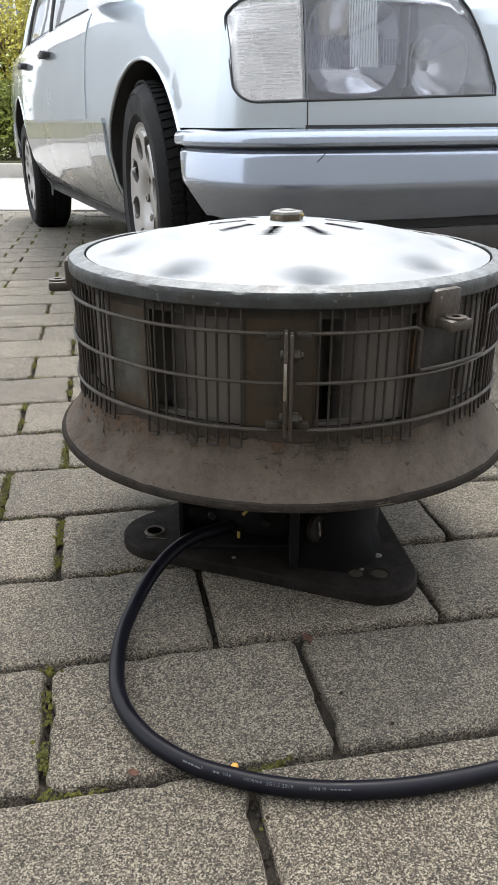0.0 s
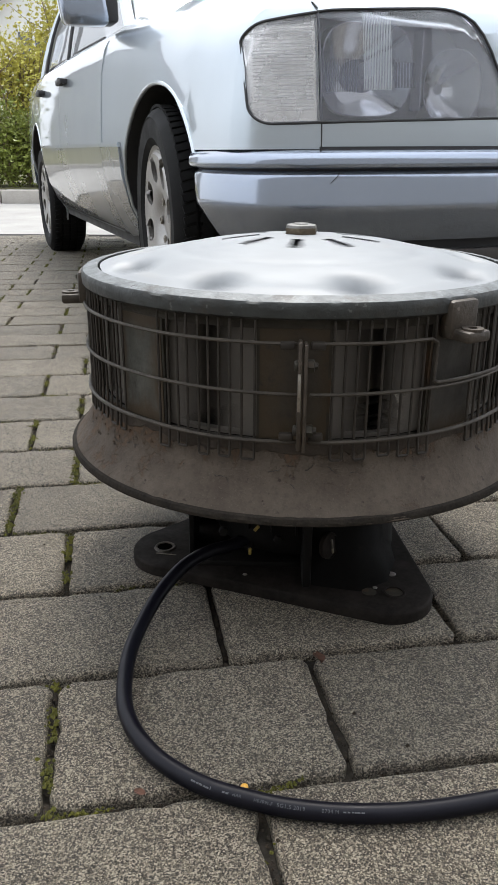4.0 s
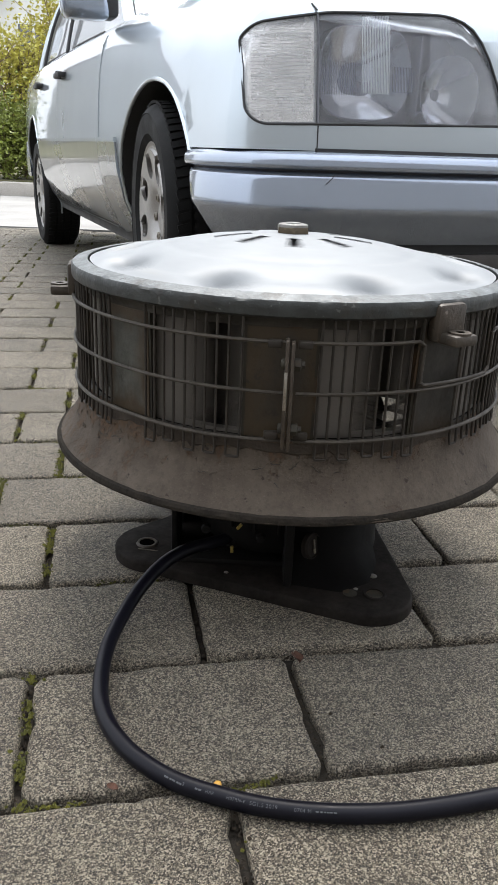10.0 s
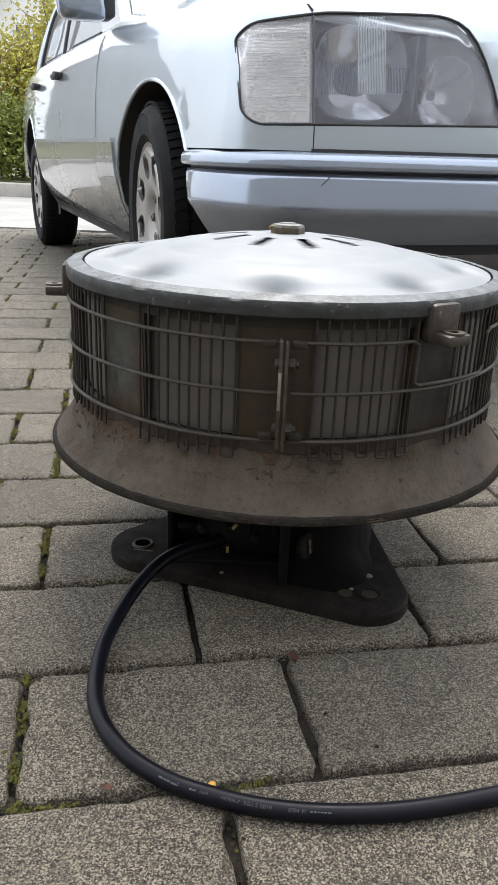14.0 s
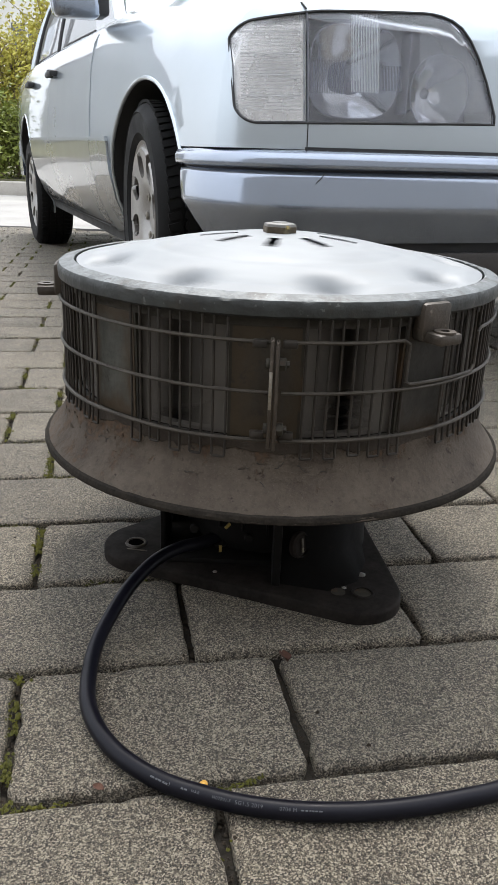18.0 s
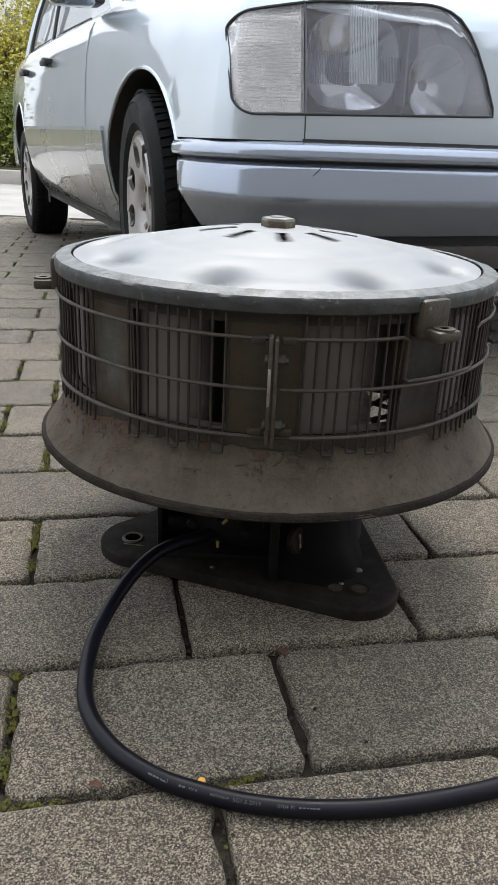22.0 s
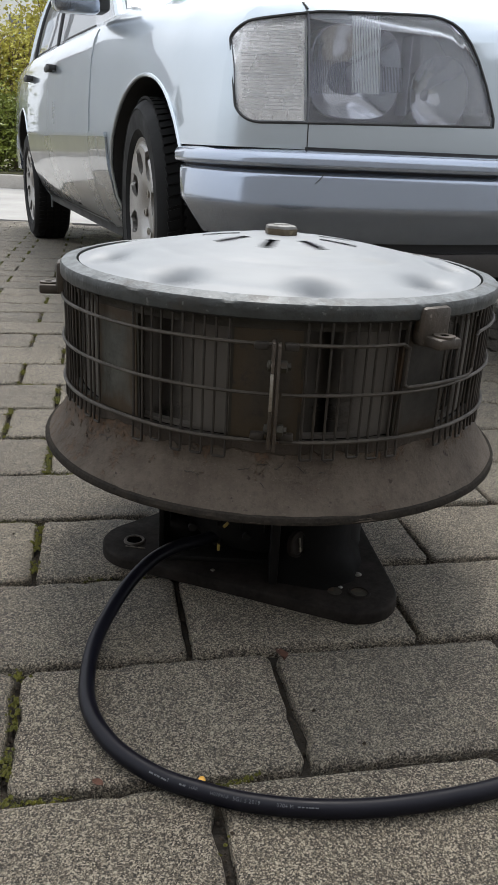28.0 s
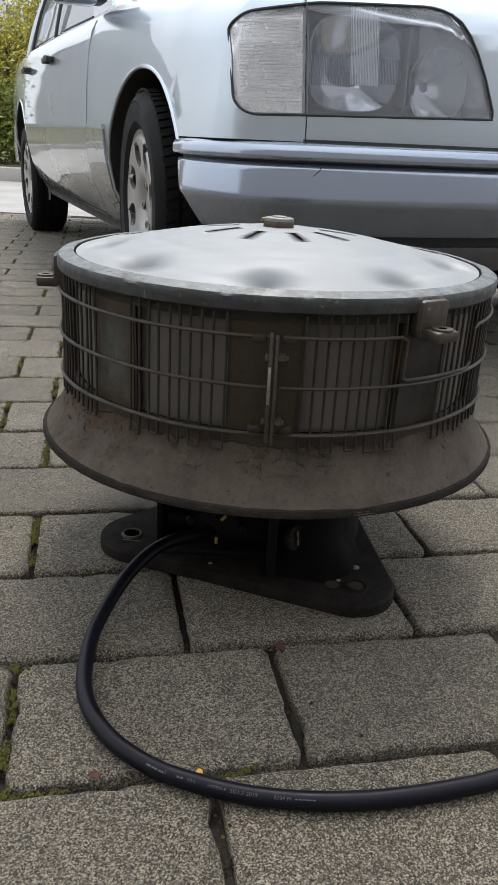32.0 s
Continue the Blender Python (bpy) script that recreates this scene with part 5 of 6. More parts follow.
# head lamps
def lens_sheet(y0, y1, gap, thick, n=20, nz=12, low=0.003, top=0.003, steps=0.0):
    bm = bmesh.new()
    sheets = []
    for back in (0.0, thick):
        grid = []
        for i in range(n + 1):
            y = y0 + (y1 - y0) * (1 - (1 - i / n) ** 1.8)
            a, b = lamp_low(y) + low, lamp_top(y) - top
            if b < a:
                b = a + 0.001
            col = []
            for k in range(nz + 1):
                z = a + (b - a) * k / nz
                saw = steps * (0.0 if k % 2 else 1.0)
                z += 0.9 * (b - a) / nz if saw and k < nz else 0.0
                col.append(bm.verts.new((nose_x(y, z) + gap + back + saw, y, z)))
            grid.append(col)
        sheets.append(grid)
    f, r = sheets
    for i in range(n):
        for k in range(nz):
            bm.faces.new((f[i][k], f[i + 1][k], f[i + 1][k + 1], f[i][k + 1]))
            bm.faces.new((r[i][k], r[i][k + 1], r[i + 1][k + 1], r[i + 1][k]))
    for k in range(nz):
        bm.faces.new((f[0][k], f[0][k + 1], r[0][k + 1], r[0][k]))
        bm.faces.new((f[n][k], r[n][k], r[n][k + 1], f[n][k + 1]))
    for i in range(n):
        bm.faces.new((f[i][0], r[i][0], r[i + 1][0], f[i + 1][0]))
        bm.faces.new((f[i][nz], f[i + 1][nz], r[i + 1][nz], r[i][nz]))
    return bm


def bowl(radius, depth, sy=1.0, sz=1.0, steps=40, square=3.2):
    """A reflector bowl that opens to the front (-x)."""
    bm = lathe([(0.012, depth), (radius * 0.4, depth * 0.84), (radius * 0.75, depth * 0.43), (radius, 0.0), (radius + 0.003, 0.0), (radius + 0.003, depth + 0.004), (0.012, depth + 0.004)], steps, closed=True)
    for v in bm.verts:
        x, y, z = v.co
        a = math.atan2(y, x)
        q = 1.0 / (abs(math.cos(a)) ** square + abs(math.sin(a)) ** square) ** (1 / square)
        v.co = (z, x * sy * q, y * sz * q)
    for f in bm.faces:
        f.material_index = 1 if f.calc_center_median().x < 0.0005 else 0
    return bm


def mirror_y(bm, sign):
    if sign < 0:
        for v in bm.verts:
            v.co.y = -v.co.y
    return bm


for sign in (1, -1):
    lamp = part("headlamp", mirror_y(lens_sheet(LAMP_IN + 0.006, LAMP_SEAM - 0.003, 0.108, 0.006, low=0.001, top=0.001), sign), LAMP_BACK, car, "clear glass headlamp unit")
    part("main_reflector", mirror_y(bowl(0.102, 0.082, 1.06, 0.90), sign), [REFLECTOR, LAMP_BACK], lamp, "chromed main reflector", pose(-0.722, sign * 0.535, 0.672))
    part("inner_reflector", mirror_y(bowl(0.078, 0.060, 0.95, 0.98, square=2.3), sign), [REFLECTOR, LAMP_BACK], lamp, "chromed inner reflector", pose(-0.744, sign * 0.330, 0.640))
    part("bulb_cap", lathe([(0, 0), (0.016, 0), (0.018, 0.02), (0.013, 0.035), (0, 0.036)], 20), LAMP_GREY, lamp, "", pose(-0.700, sign * 0.535, 0.672, 0, -90, 0))
    part("divider", box(bmesh.new(), (-0.722, sign * 0.412, 0.672), (0.040, 0.005, 0.160), 0.002), LAMP_BACK, lamp, "grey divider")
    lens = part("lamp_lens", mirror_y(lens_sheet(LAMP_IN + 0.004, LAMP_SEAM - 0.003, 0.003, 0.004), sign), LENS, lamp, "clear lamp glass")
    lens.visible_shadow = False
    # fluted strips moulded into the glass
    for y0, y1, za, zb in ((0.495, 0.560, 0.630, 0.785), (0.572, 0.645, 0.625, 0.690), (0.225, 0.400, 0.598, 0.785), (0.440, 0.490, 0.635, 0.685)):
        bm = bmesh.new()
        n = int((y1 - y0) / 0.0035)
        for k in range(n):
            y = y0 + (y1 - y0) * (k + 0.5) / n
            b = min(zb, lamp_top(y) - 0.006)
            if b > za + 0.01:
                pts = [(nose_x(y, za + (b - za) * q / 6) + 0.0076, sign * y, za + (b - za) * q / 6) for q in range(7)]
                rod(bm, pts, 0.0012, 5)
        fl_part = part("lens_flutes", bm, FLUTE if y0 == 0.495 else FLUTE_FAINT if y0 < 0.3 else PRISM, lens, "fine vertical glass flutes", sharp=80)
        fl_part.visible_shadow = False
    ind = part("indicator", mirror_y(lens_sheet(LAMP_SEAM + 0.003, LAMP_OUT - 0.004, 0.016, 0.010, low=0.001, top=0.001, nz=56, steps=0.0012), sign), IND_BACK, car, "clear indicator lamp with faint amber bulb")
    ilens = part("indicator_lens", mirror_y(lens_sheet(LAMP_SEAM + 0.003, LAMP_OUT - 0.002, 0.003, 0.004), sign), LENS_IND, ind, "clear ribbed indicator glass")
    ilens.visible_shadow = False
    bm = bmesh.new()
    for k in range(26):
        z = 0.590 + 0.0068 * k
        ys = [LAMP_SEAM + 0.012 + (LAMP_OUT - 0.014 - LAMP_SEAM - 0.012) * q / 10 for q in range(11)]
        pts = [(nose_x(y, z) + 0.0085, sign * y, z) for y in ys if lamp_low(y) + 0.006 < z < lamp_top(y) - 0.006]
        if len(pts) > 2:
            rod(bm, pts, 0.0026 if k % 6 == 4 else 0.0010, 5)
    ir = part("lens_ribs", bm, RIB, ilens, "horizontal glass ribs", sharp=80)
    ir.visible_shadow = False
    part("indicator_bulb", lathe([(0, -0.012), (0.008, -0.008), (0.010, 0), (0.008, 0.008), (0, 0.012)], 16), AMBER, ind, "faint amber bulb", pose(-0.668, sign * 0.735, 0.690))
    bm = bmesh.new()
    ys = lamp_steps(44)
    loop = [(nose_x(y, lamp_low(y)) + 0.001, sign * y, lamp_low(y)) for y in ys] + [(nose_x(y, lamp_top(y)) + 0.001, sign * y, lamp_top(y)) for y in ys[::-1]]
    part("lamp_seal", rod(bm, loop, 0.003, 6, closed=True), TRIM, lamp, "black rubber seal")
    part("lamp_joint", rod(bmesh.new(), [(nose_x(LAMP_SEAM, z) + 0.001, sign * LAMP_SEAM, z) for z in (0.567, 0.63, 0.68, 0.73, 0.778)], 0.0024, 6), LAMP_JOINT, lamp, "grey joint")
    part("panel_seam", rod(bmesh.new(), [(nose_x(LAMP_SEAM, z) - 0.0002, sign * LAMP_SEAM, z) for z in (0.512, 0.53, 0.55, 0.564)], 0.0014, 5), TRIM, car, "thin dark panel seam")
    bon = [(nose_x(LAMP_SEAM, 0.784) - 0.001, sign * LAMP_SEAM, 0.784), (nose_x(0.660, 0.796) - 0.001, sign * 0.660, 0.796)]
    for x, y in ((-0.60, 0.672), (-0.52, 0.678)):
        u = y / (lerp_table(HALF, x) - 0.088)
        bon.append((x, sign * y, lerp_table(SHOULDER, x) + (lerp_table(CROWN, x) - lerp_table(SHOULDER, x)) * (1 - u ** 3.6) + 0.001))
    part("bonnet_gap", rod(bmesh.new(), bon, 0.0020, 5), TRIM, car, "dark bonnet shut line")


# wheels
def tyre_mesh():
    prof = [(0.200, -0.080), (0.206, -0.090), (0.222, -0.0975), (0.226, -0.1010), (0.231, -0.1005), (0.262, -0.104), (0.276, -0.1025), (0.279, -0.1045), (0.284, -0.1015), (0.288, -0.098), (0.300, -0.086), (0.3065, -0.070), (0.3095, -0.045)]
    for g in (-0.040, 0.0, 0.040):
        prof += [(0.3105, g - 0.006), (0.3030, g - 0.004), (0.3030, g + 0.004), (0.3105, g + 0.006)]
    prof += [(0.3095, 0.045), (0.3065, 0.070), (0.300, 0.086), (0.288, 0.098), (0.284, 0.1015), (0.279, 0.1045), (0.276, 0.1025), (0.262, 0.104), (0.231, 0.1005), (0.226, 0.1010), (0.222, 0.0975), (0.206, 0.090), (0.200, 0.080)]
    return lathe(prof, 96, closed=True)


def tread_mesh():
    bm = bmesh.new()
    for k in range(72):
        a = radians(5 * k)
        for y, sk in ((-0.066, 0.25), (-0.022, -0.2), (0.022, 0.2), (0.066, -0.25)):
            m = Matrix.Rotation(a, 4, "Z") @ Matrix.Translation((0, -0.3085, y)) @ Matrix.Rotation(sk, 4, "Y")
            box(bm, (0, 0, 0), (0.0185, 0.0065, 0.034), 0.0, None)
            bmesh.ops.transform(bm, matrix=m, verts=bm.verts[-8:])
    return bm


def rim_mesh():
    """Dished alloy face with eight rounded openings."""
    bm = bmesh.new()
    nr, na = 36, 256
    grid = []
    for i in range(nr + 1):
        r = 0.030 + (0.196 - 0.030) * i / nr
        z = 0.070 - 0.020 * math.exp(-((r - 0.045) / 0.03) ** 2) + 0.016 * (r / 0.196) ** 3 * (1 if r < 0.18 else 0.4)
        grid.append([bm.verts.new((r * math.sin(2 * math.pi * k / na), -r * math.cos(2 * math.pi * k / na), z)) for k in range(na)])
    def hole(r, deg):
        """Under 1 inside an opening; also the middle of that opening."""
        mid = math.floor((deg - 15 + 22.5) / 45) * 45 + 15
        dx, dy = radians(deg - mid) * r, r - 0.147
        return math.hypot(dx / 0.034, dy / 0.036), mid

    edge = set()
    for i in range(nr):
        for k in range(na):
            r = 0.030 + (0.196 - 0.030) * (i + 0.5) / nr
            corners = (grid[i][k], grid[i][(k + 1) % na], grid[i + 1][(k + 1) % na], grid[i + 1][k])
            if hole(r, 360 * (k + 0.5) / na)[0] < 1:
                edge.update(((i, k), (i, (k + 1) % na), (i + 1, (k + 1) % na), (i + 1, k)))
                continue
            bm.faces.new(corners)
    for i, k in edge:
        v = grid[i][k]
        if v.link_faces:
            r, deg = 0.030 + (0.196 - 0.030) * i / nr, 360 * k / na
            q, mid = hole(r, deg)
            if 0.5 < q < 1.5:
                r2, d2 = 0.147 + (r - 0.147) / q, mid + (deg - mid) / q * (r / (0.147 + (r - 0.147) / q))
                v.co.x, v.co.y = r2 * math.sin(radians(d2)), -r2 * math.cos(radians(d2))
    bmesh.ops.delete(bm, geom=[v for v in bm.verts if not v.link_faces], context="VERTS")
    bm.faces.new(grid[0])
    bmesh.ops.solidify(bm, geom=bm.faces[:], thickness=0.012)
    lathe([(0.188, 0.060), (0.196, 0.084), (0.206, 0.090), (0.208, 0.084), (0.202, 0.060), (0.196, -0.08), (0.186, -0.08)], 96, bm=bm, closed=True)
    return bm


tyre_me, tread_me, rim_me = mesh_of("tyre", tyre_mesh(), TYRE), mesh_of("tread", tread_mesh(), TYRE), mesh_of("rim", rim_mesh(), ALLOY)
for x, z, size, steer in AXLES:
    for sign in (1, -1):
        wheel = new("wheel", tyre_me)
        wheel.parent = car
        tagged(wheel, "black road tyre on an eight-hole silver alloy wheel")
        wheel.matrix_basis = Matrix.Translation((x, sign * 0.735, z + (sign * 0.735 - 0.25) * 0.0105)) @ Matrix.Rotation(radians(steer), 4, "Z") @ Matrix.Rotation(radians(-90 * sign), 4, "X") @ Matrix.Scale(size, 4)
        for nm, me in (("tread", tread_me), ("rim", rim_me)):
            o = new(nm, me)
            o.parent = wheel
        part("brake_disc", lathe([(0.03, 0.02), (0.135, 0.02), (0.135, 0.035), (0.03, 0.035)], 40, closed=True), STEEL, wheel, "dull brake disc")
        part("hub_cap", lathe([(0.0, 0.066), (0.024, 0.066), (0.029, 0.062), (0.030, 0.050), (0, 0.050)], 28), ALLOY, wheel)
        for k in range(5):
            part("wheel_bolt", lathe([(0, 0.0), (0.012, 0.0), (0.012, 0.005), (0.007, 0.006), (0.007, -0.001), (0, -0.001)], 12), STEEL, wheel, "dark recessed bolt", pose(0.056 * math.sin(radians(72 * k + 20)), -0.056 * math.cos(radians(72 * k + 20)), 0.067))
part("underbody", box(bmesh.new(), (1.5, 0, 0.22), (3.9, 1.06, 0.10), 0.02), TRIM, car, "dark underbody")

# ---- ground ----
def ground_z(y):
    """The paving falls away gently beyond the siren, then levels out at the road."""
    if y < 0.9:
        return 0.0
    return -0.028 * (min(y, 5.6) - 0.9)


gb = bmesh.new()
gys = [-600, -60, -8, -2, 0.9, 1.5, 2.5, 3.5, 4.5, 5.6, 8, 30, 120, 900]
gxs = [-900, -60, -10, -4, 0, 4, 10, 60, 900]
gv = [[gb.verts.new((x, y, ground_z(y) - 0.014)) for x in gxs] for y in gys]
for r0, r1 in zip(gv, gv[1:]):
    for k in range(len(gxs) - 1):
        gb.faces.new((r0[k], r0[k + 1], r1[k + 1], r1[k]))
ground = thing("ground", "dark soil bed between paving stones", "ground", kind="structure", bm=gb, material=JOINT)

# road beyond the paving, kerb and verge
PAVE_TURN = radians(11.46)
U, V = Vector((math.cos(PAVE_TURN), math.sin(PAVE_TURN))), Vector((-math.sin(PAVE_TURN), math.cos(PAVE_TURN)))
ORIGIN = Vector((-0.0255, -0.95))


def place_uv(u, v):
    p = ORIGIN + U * u + V * v
    return p.x, p.y


def slab(points, z0, z1, bevel=0.0):
    return round_plate(points, z0, z1, bevel)


road = thing("road", "pale worn asphalt road", "road", kind="structure", bm=slab([(-30, 5.05), (8, 5.55), (30, 5.6), (30, 9.9), (8, 9.7), (-30, 9.0)], -0.24, -0.126), material=ASPHALT)


def kerb_piece():
    bm = bmesh.new()
    box(bm, (0, 0, 0), (0.985, 0.30, 0.22), 0.018)
    return mesh_of("kerb_stone", bm, KERB)


kerb_me = kerb_piece()
kerb = thing("kerb", "row of grey kerb stones along the road", "kerb", kind="structure")
for k in range(34):
    x = -14 + k
    o = new("kerb_stone", kerb_me)
    o.parent = kerb
    o.matrix_basis = pose(x, 9.50 + 0.018 * x, -0.080 + 0.003 * (k % 3), 0, 0, 1.03)
verge = thing("verge", "low overgrown earth verge behind the kerb", "verge", kind="structure", bm=slab([(-30, 9.13), (30, 10.2), (30, 40), (-30, 40)], -0.3, 0.045), material=SOIL)

# ---- shrubs behind the kerb ----
def leaf_mesh(count, fill, size, seed, mean_up=0.0):
    """Loose leaves as small folded blades; fill() gives a place inside the crown or None."""
    r = random.Random(seed)
    verts, faces = [], []
    while len(faces) < count * 2:
        p = fill(r)
        if p is None:
            continue
        s = size * r.uniform(0.6, 1.4)
        d = Vector((r.gauss(0, 1), r.gauss(0, 1), r.gauss(mean_up, 0.7))).normalized()
        e = d.orthogonal().normalized()
        e = (Matrix.Rotation(r.uniform(0, 6.28), 3, d) @ e)
        n = d.cross(e) * 0.25 * s
        i = len(verts)
        verts += [p, p + d * s * 0.5 + e * s * 0.32 + n, p + d * s, p + d * s * 0.5 - e * s * 0.32 + n]
        faces += [(i, i + 1, i + 2), (i, i + 2, i + 3)]
    me = bpy.data.meshes.new("leaves")
    me.from_pydata([tuple(v) for v in verts], [], faces)
    return me


def shrub(x, y, height, spread, seed, leaf, density, label, stems=7, size=0.06):
    r = random.Random(seed)
    base = thing("shrub", label, "shrub", "shrubs along the road", m=pose(x, y, 0.03))
    bm = bmesh.new()
    tips = []
    for s in range(stems):
        a = r.uniform(0, 6.28)
        lean = r.uniform(0.15, 1.0) * spread
        pts = []
        for k in range(7):
            t = k / 6
            pts.append(Vector((math.cos(a) * lean * t ** 1.3 + r.gauss(0, 0.05) * t, math.sin(a) * lean * t ** 1.3 + r.gauss(0, 0.05) * t, height * r.uniform(0.93, 1.05) * t)))
        rod(bm, pts, 0.030, 5, taper=0.006)
        tips += pts[2:]
        for b in range(7):
            k = r.randint(1, 5)
            p = pts[k]
            d = Vector((r.gauss(0, 1), r.gauss(0, 1), r.uniform(0.2, 1.2))).normalized()
            q = [p, p + d * 0.25 * height * 0.5, p + d * 0.5 * height * 0.5 + Vector((0, 0, 0.1))]
            rod(bm, q, 0.010, 4, taper=0.003)
            tips += q[1:]
    part("trunk", bm, BARK, base, "grey-brown bare stems")
    spots = [(t, r.uniform(0.10, 0.34)) for t in tips if r.random() < 0.85]

    def fill(rr):
        c, rad = rr.choice(spots)
        return c + Vector((rr.gauss(0, rad * 0.6), rr.gauss(0, rad * 0.6), rr.gauss(0, rad * 0.55)))

    me = leaf_mesh(density, fill, size, seed + 50)
    me.materials.append(leaf)
    ob = new("crown", me)
    ob.parent = base
    tagged(ob, "loose young leaves", kind="stuff")
    return base


for i, (x, y, h, sp) in enumerate([(-4.5, 11.2, 1.7, 0.6), (-3.6, 11.0, 1.75, 0.5), (-2.95, 11.5, 2.5, 0.6), (-2.2, 11.3, 3.3, 1.0), (-0.6, 11.6, 3.2, 1.0), (1.2, 11.6, 3.5, 1.1), (3.2, 11.8, 3.3, 1.1), (5.2, 11.8, 3.4, 1.1)]):
    shrub(x, y, h, sp, 10 + i, LEAF, 6000, "tall spring shrub with loose yellow-green leaves and bare stems", stems=11, size=0.055)
for i, (x, y) in enumerate([(-4.35, 10.2), (-3.6, 10.15), (-2.9, 10.2), (-2.1, 10.25), (-1.2, 10.3), (-0.2, 10.3), (0.9, 10.35)]):
    shrub(x, y, 0.85, 0.42, 40 + i, LEAF_DARK, 4000, "low green ivy bush at the kerb", stems=9, size=0.058)

# ---- houses ----
def house(name, label, w, d, eave, ridge, m, wall_m, roof_m, windows):
    base = thing(name, label, "house", m=m)
    bm = bmesh.new()
    pts = [(-w / 2, 0), (w / 2, 0), (w / 2, eave), (0, ridge), (-w / 2, eave)]
    f = [bm.verts.new((x, 0, z)) for x, z in pts]
    b = [bm.verts.new((x, d, z)) for x, z in pts]
    bm.faces.new(f)
    bm.faces.new(b[::-1])
    for k in range(5):
        bm.faces.new((f[k], b[k], b[(k + 1) % 5], f[(k + 1) % 5]))
    part("wall", bm, wall_m, base, "", sharp=20)
    pitch = math.atan2(ridge - eave, w / 2)
    slope = math.hypot(w / 2, ridge - eave) + 0.5
    for s in (-1, 1):
        rb = bmesh.new()
        box(rb, (0, d / 2, 0), (slope, d + 0.8, 0.16), 0.02)
        roof_part = part("roof", rb, roof_m, base, "red-brown tiled roof slope", Matrix.Translation((s * (w / 4 + 0.12), 0, (eave + ridge) / 2 - 0.02)) @ Matrix.Rotation(s * pitch, 4, "Y"))
        for k in range(int(slope / 0.34)):
            part("tile_course", box(bmesh.new(), (-s * (-slope / 2 + 0.34 * (k + 0.5)), d / 2, 0.09), (0.33, d + 0.82, 0.03), 0.008), roof_m, roof_part)
    for x, z, ww, hh in windows:
        win = part("window", box(bmesh.new(), (x, -0.02, z), (ww, 0.10, hh), 0.01), PLASTER, base, "white framed window")
        for s in (-1, 1):
            part("pane", box(bmesh.new(), (x + s * ww / 4, -0.075, z), (ww / 2 - 0.10, 0.01, hh - 0.14)), WINDOW, win, "dark window pane")
    return base


house("house", "white plastered house with a red-brown tiled roof", 8.0, 10.0, 4.7, 9.2, pose(-6.9, 31, -0.1, 0, 0, 8), PLASTER, ROOF_TILE, [(-2, 1.6, 1.2, 1.3), (2, 1.6, 1.2, 1.3), (-2, 4.2, 1.2, 1.2), (2, 4.2, 1.2, 1.2)])
house("house", "pale grey house with a steep gable across the road", 6.6, 9.0, 4.2, 8.6, pose(-16.4, 23.7, -0.1, 0, 0, 32), WALL_DARK, ROOF_TILE, [])
# unseen block added behind the camera to shade the forecourt and darken reflections
house("house", "unseen grey block added behind the forecourt to shape shade and reflections", 26.0, 8.0, 5.6, 6.4, pose(0.6, -5.6, -0.02, 0, 0, 184), WALL_DARK, ROOF_TILE, [])

# small finds on the paving
sd = bmesh.new()
bmesh.ops.create_icosphere(sd, subdivisions=2, radius=0.0048)
for v in sd.verts:
    v.co = v.co * (1 + 0.2 * noise.noise(v.co * 300)) * 0.78
    v.co.z *= 0.7
thing("fallen_seed", "small yellow seed lying beside the cable", "seed", m=pose(-0.052, -0.4505, 0.003), bm=sd, material=SEED)


def dry_leaf(seed, m):
    r = random.Random(seed)
    bm = bmesh.new()
    grid = [[bm.verts.new((0.007 * (i - 2) / 2 * (1 - (k / 4 - 0.5) ** 2 * 3.2), 0.018 * (k / 4 - 0.5), 0.003 * abs(i - 2) / 2 + r.uniform(0, 0.0015))) for i in range(5)] for k in range(5)]
    for k in range(4):
        for i in range(4):
            bm.faces.new((grid[k][i], grid[k][i + 1], grid[k + 1][i + 1], grid[k + 1][i]))
    return thing("dry_leaf", "curled dry brown leaf in a paving joint", "leaf", m=m, bm=bm, material=LEAF_DRY)


dry_leaf(2, pose(0.020, -0.2680, -0.001, 0, 15, 20))
dry_leaf(3, pose(-0.139, -0.458, 0.0012, 0, 8, 65) @ Matrix.Scale(0.6, 4))

# ---- paving stones, the last large lot ----
ROW_V = [0.331, 0.498, 0.669, 0.8385, 1.0055, 1.170, 1.3355, 1.5015]
STONE_U = 0.2605
JOINT_U = (-0.0900, -0.1760)


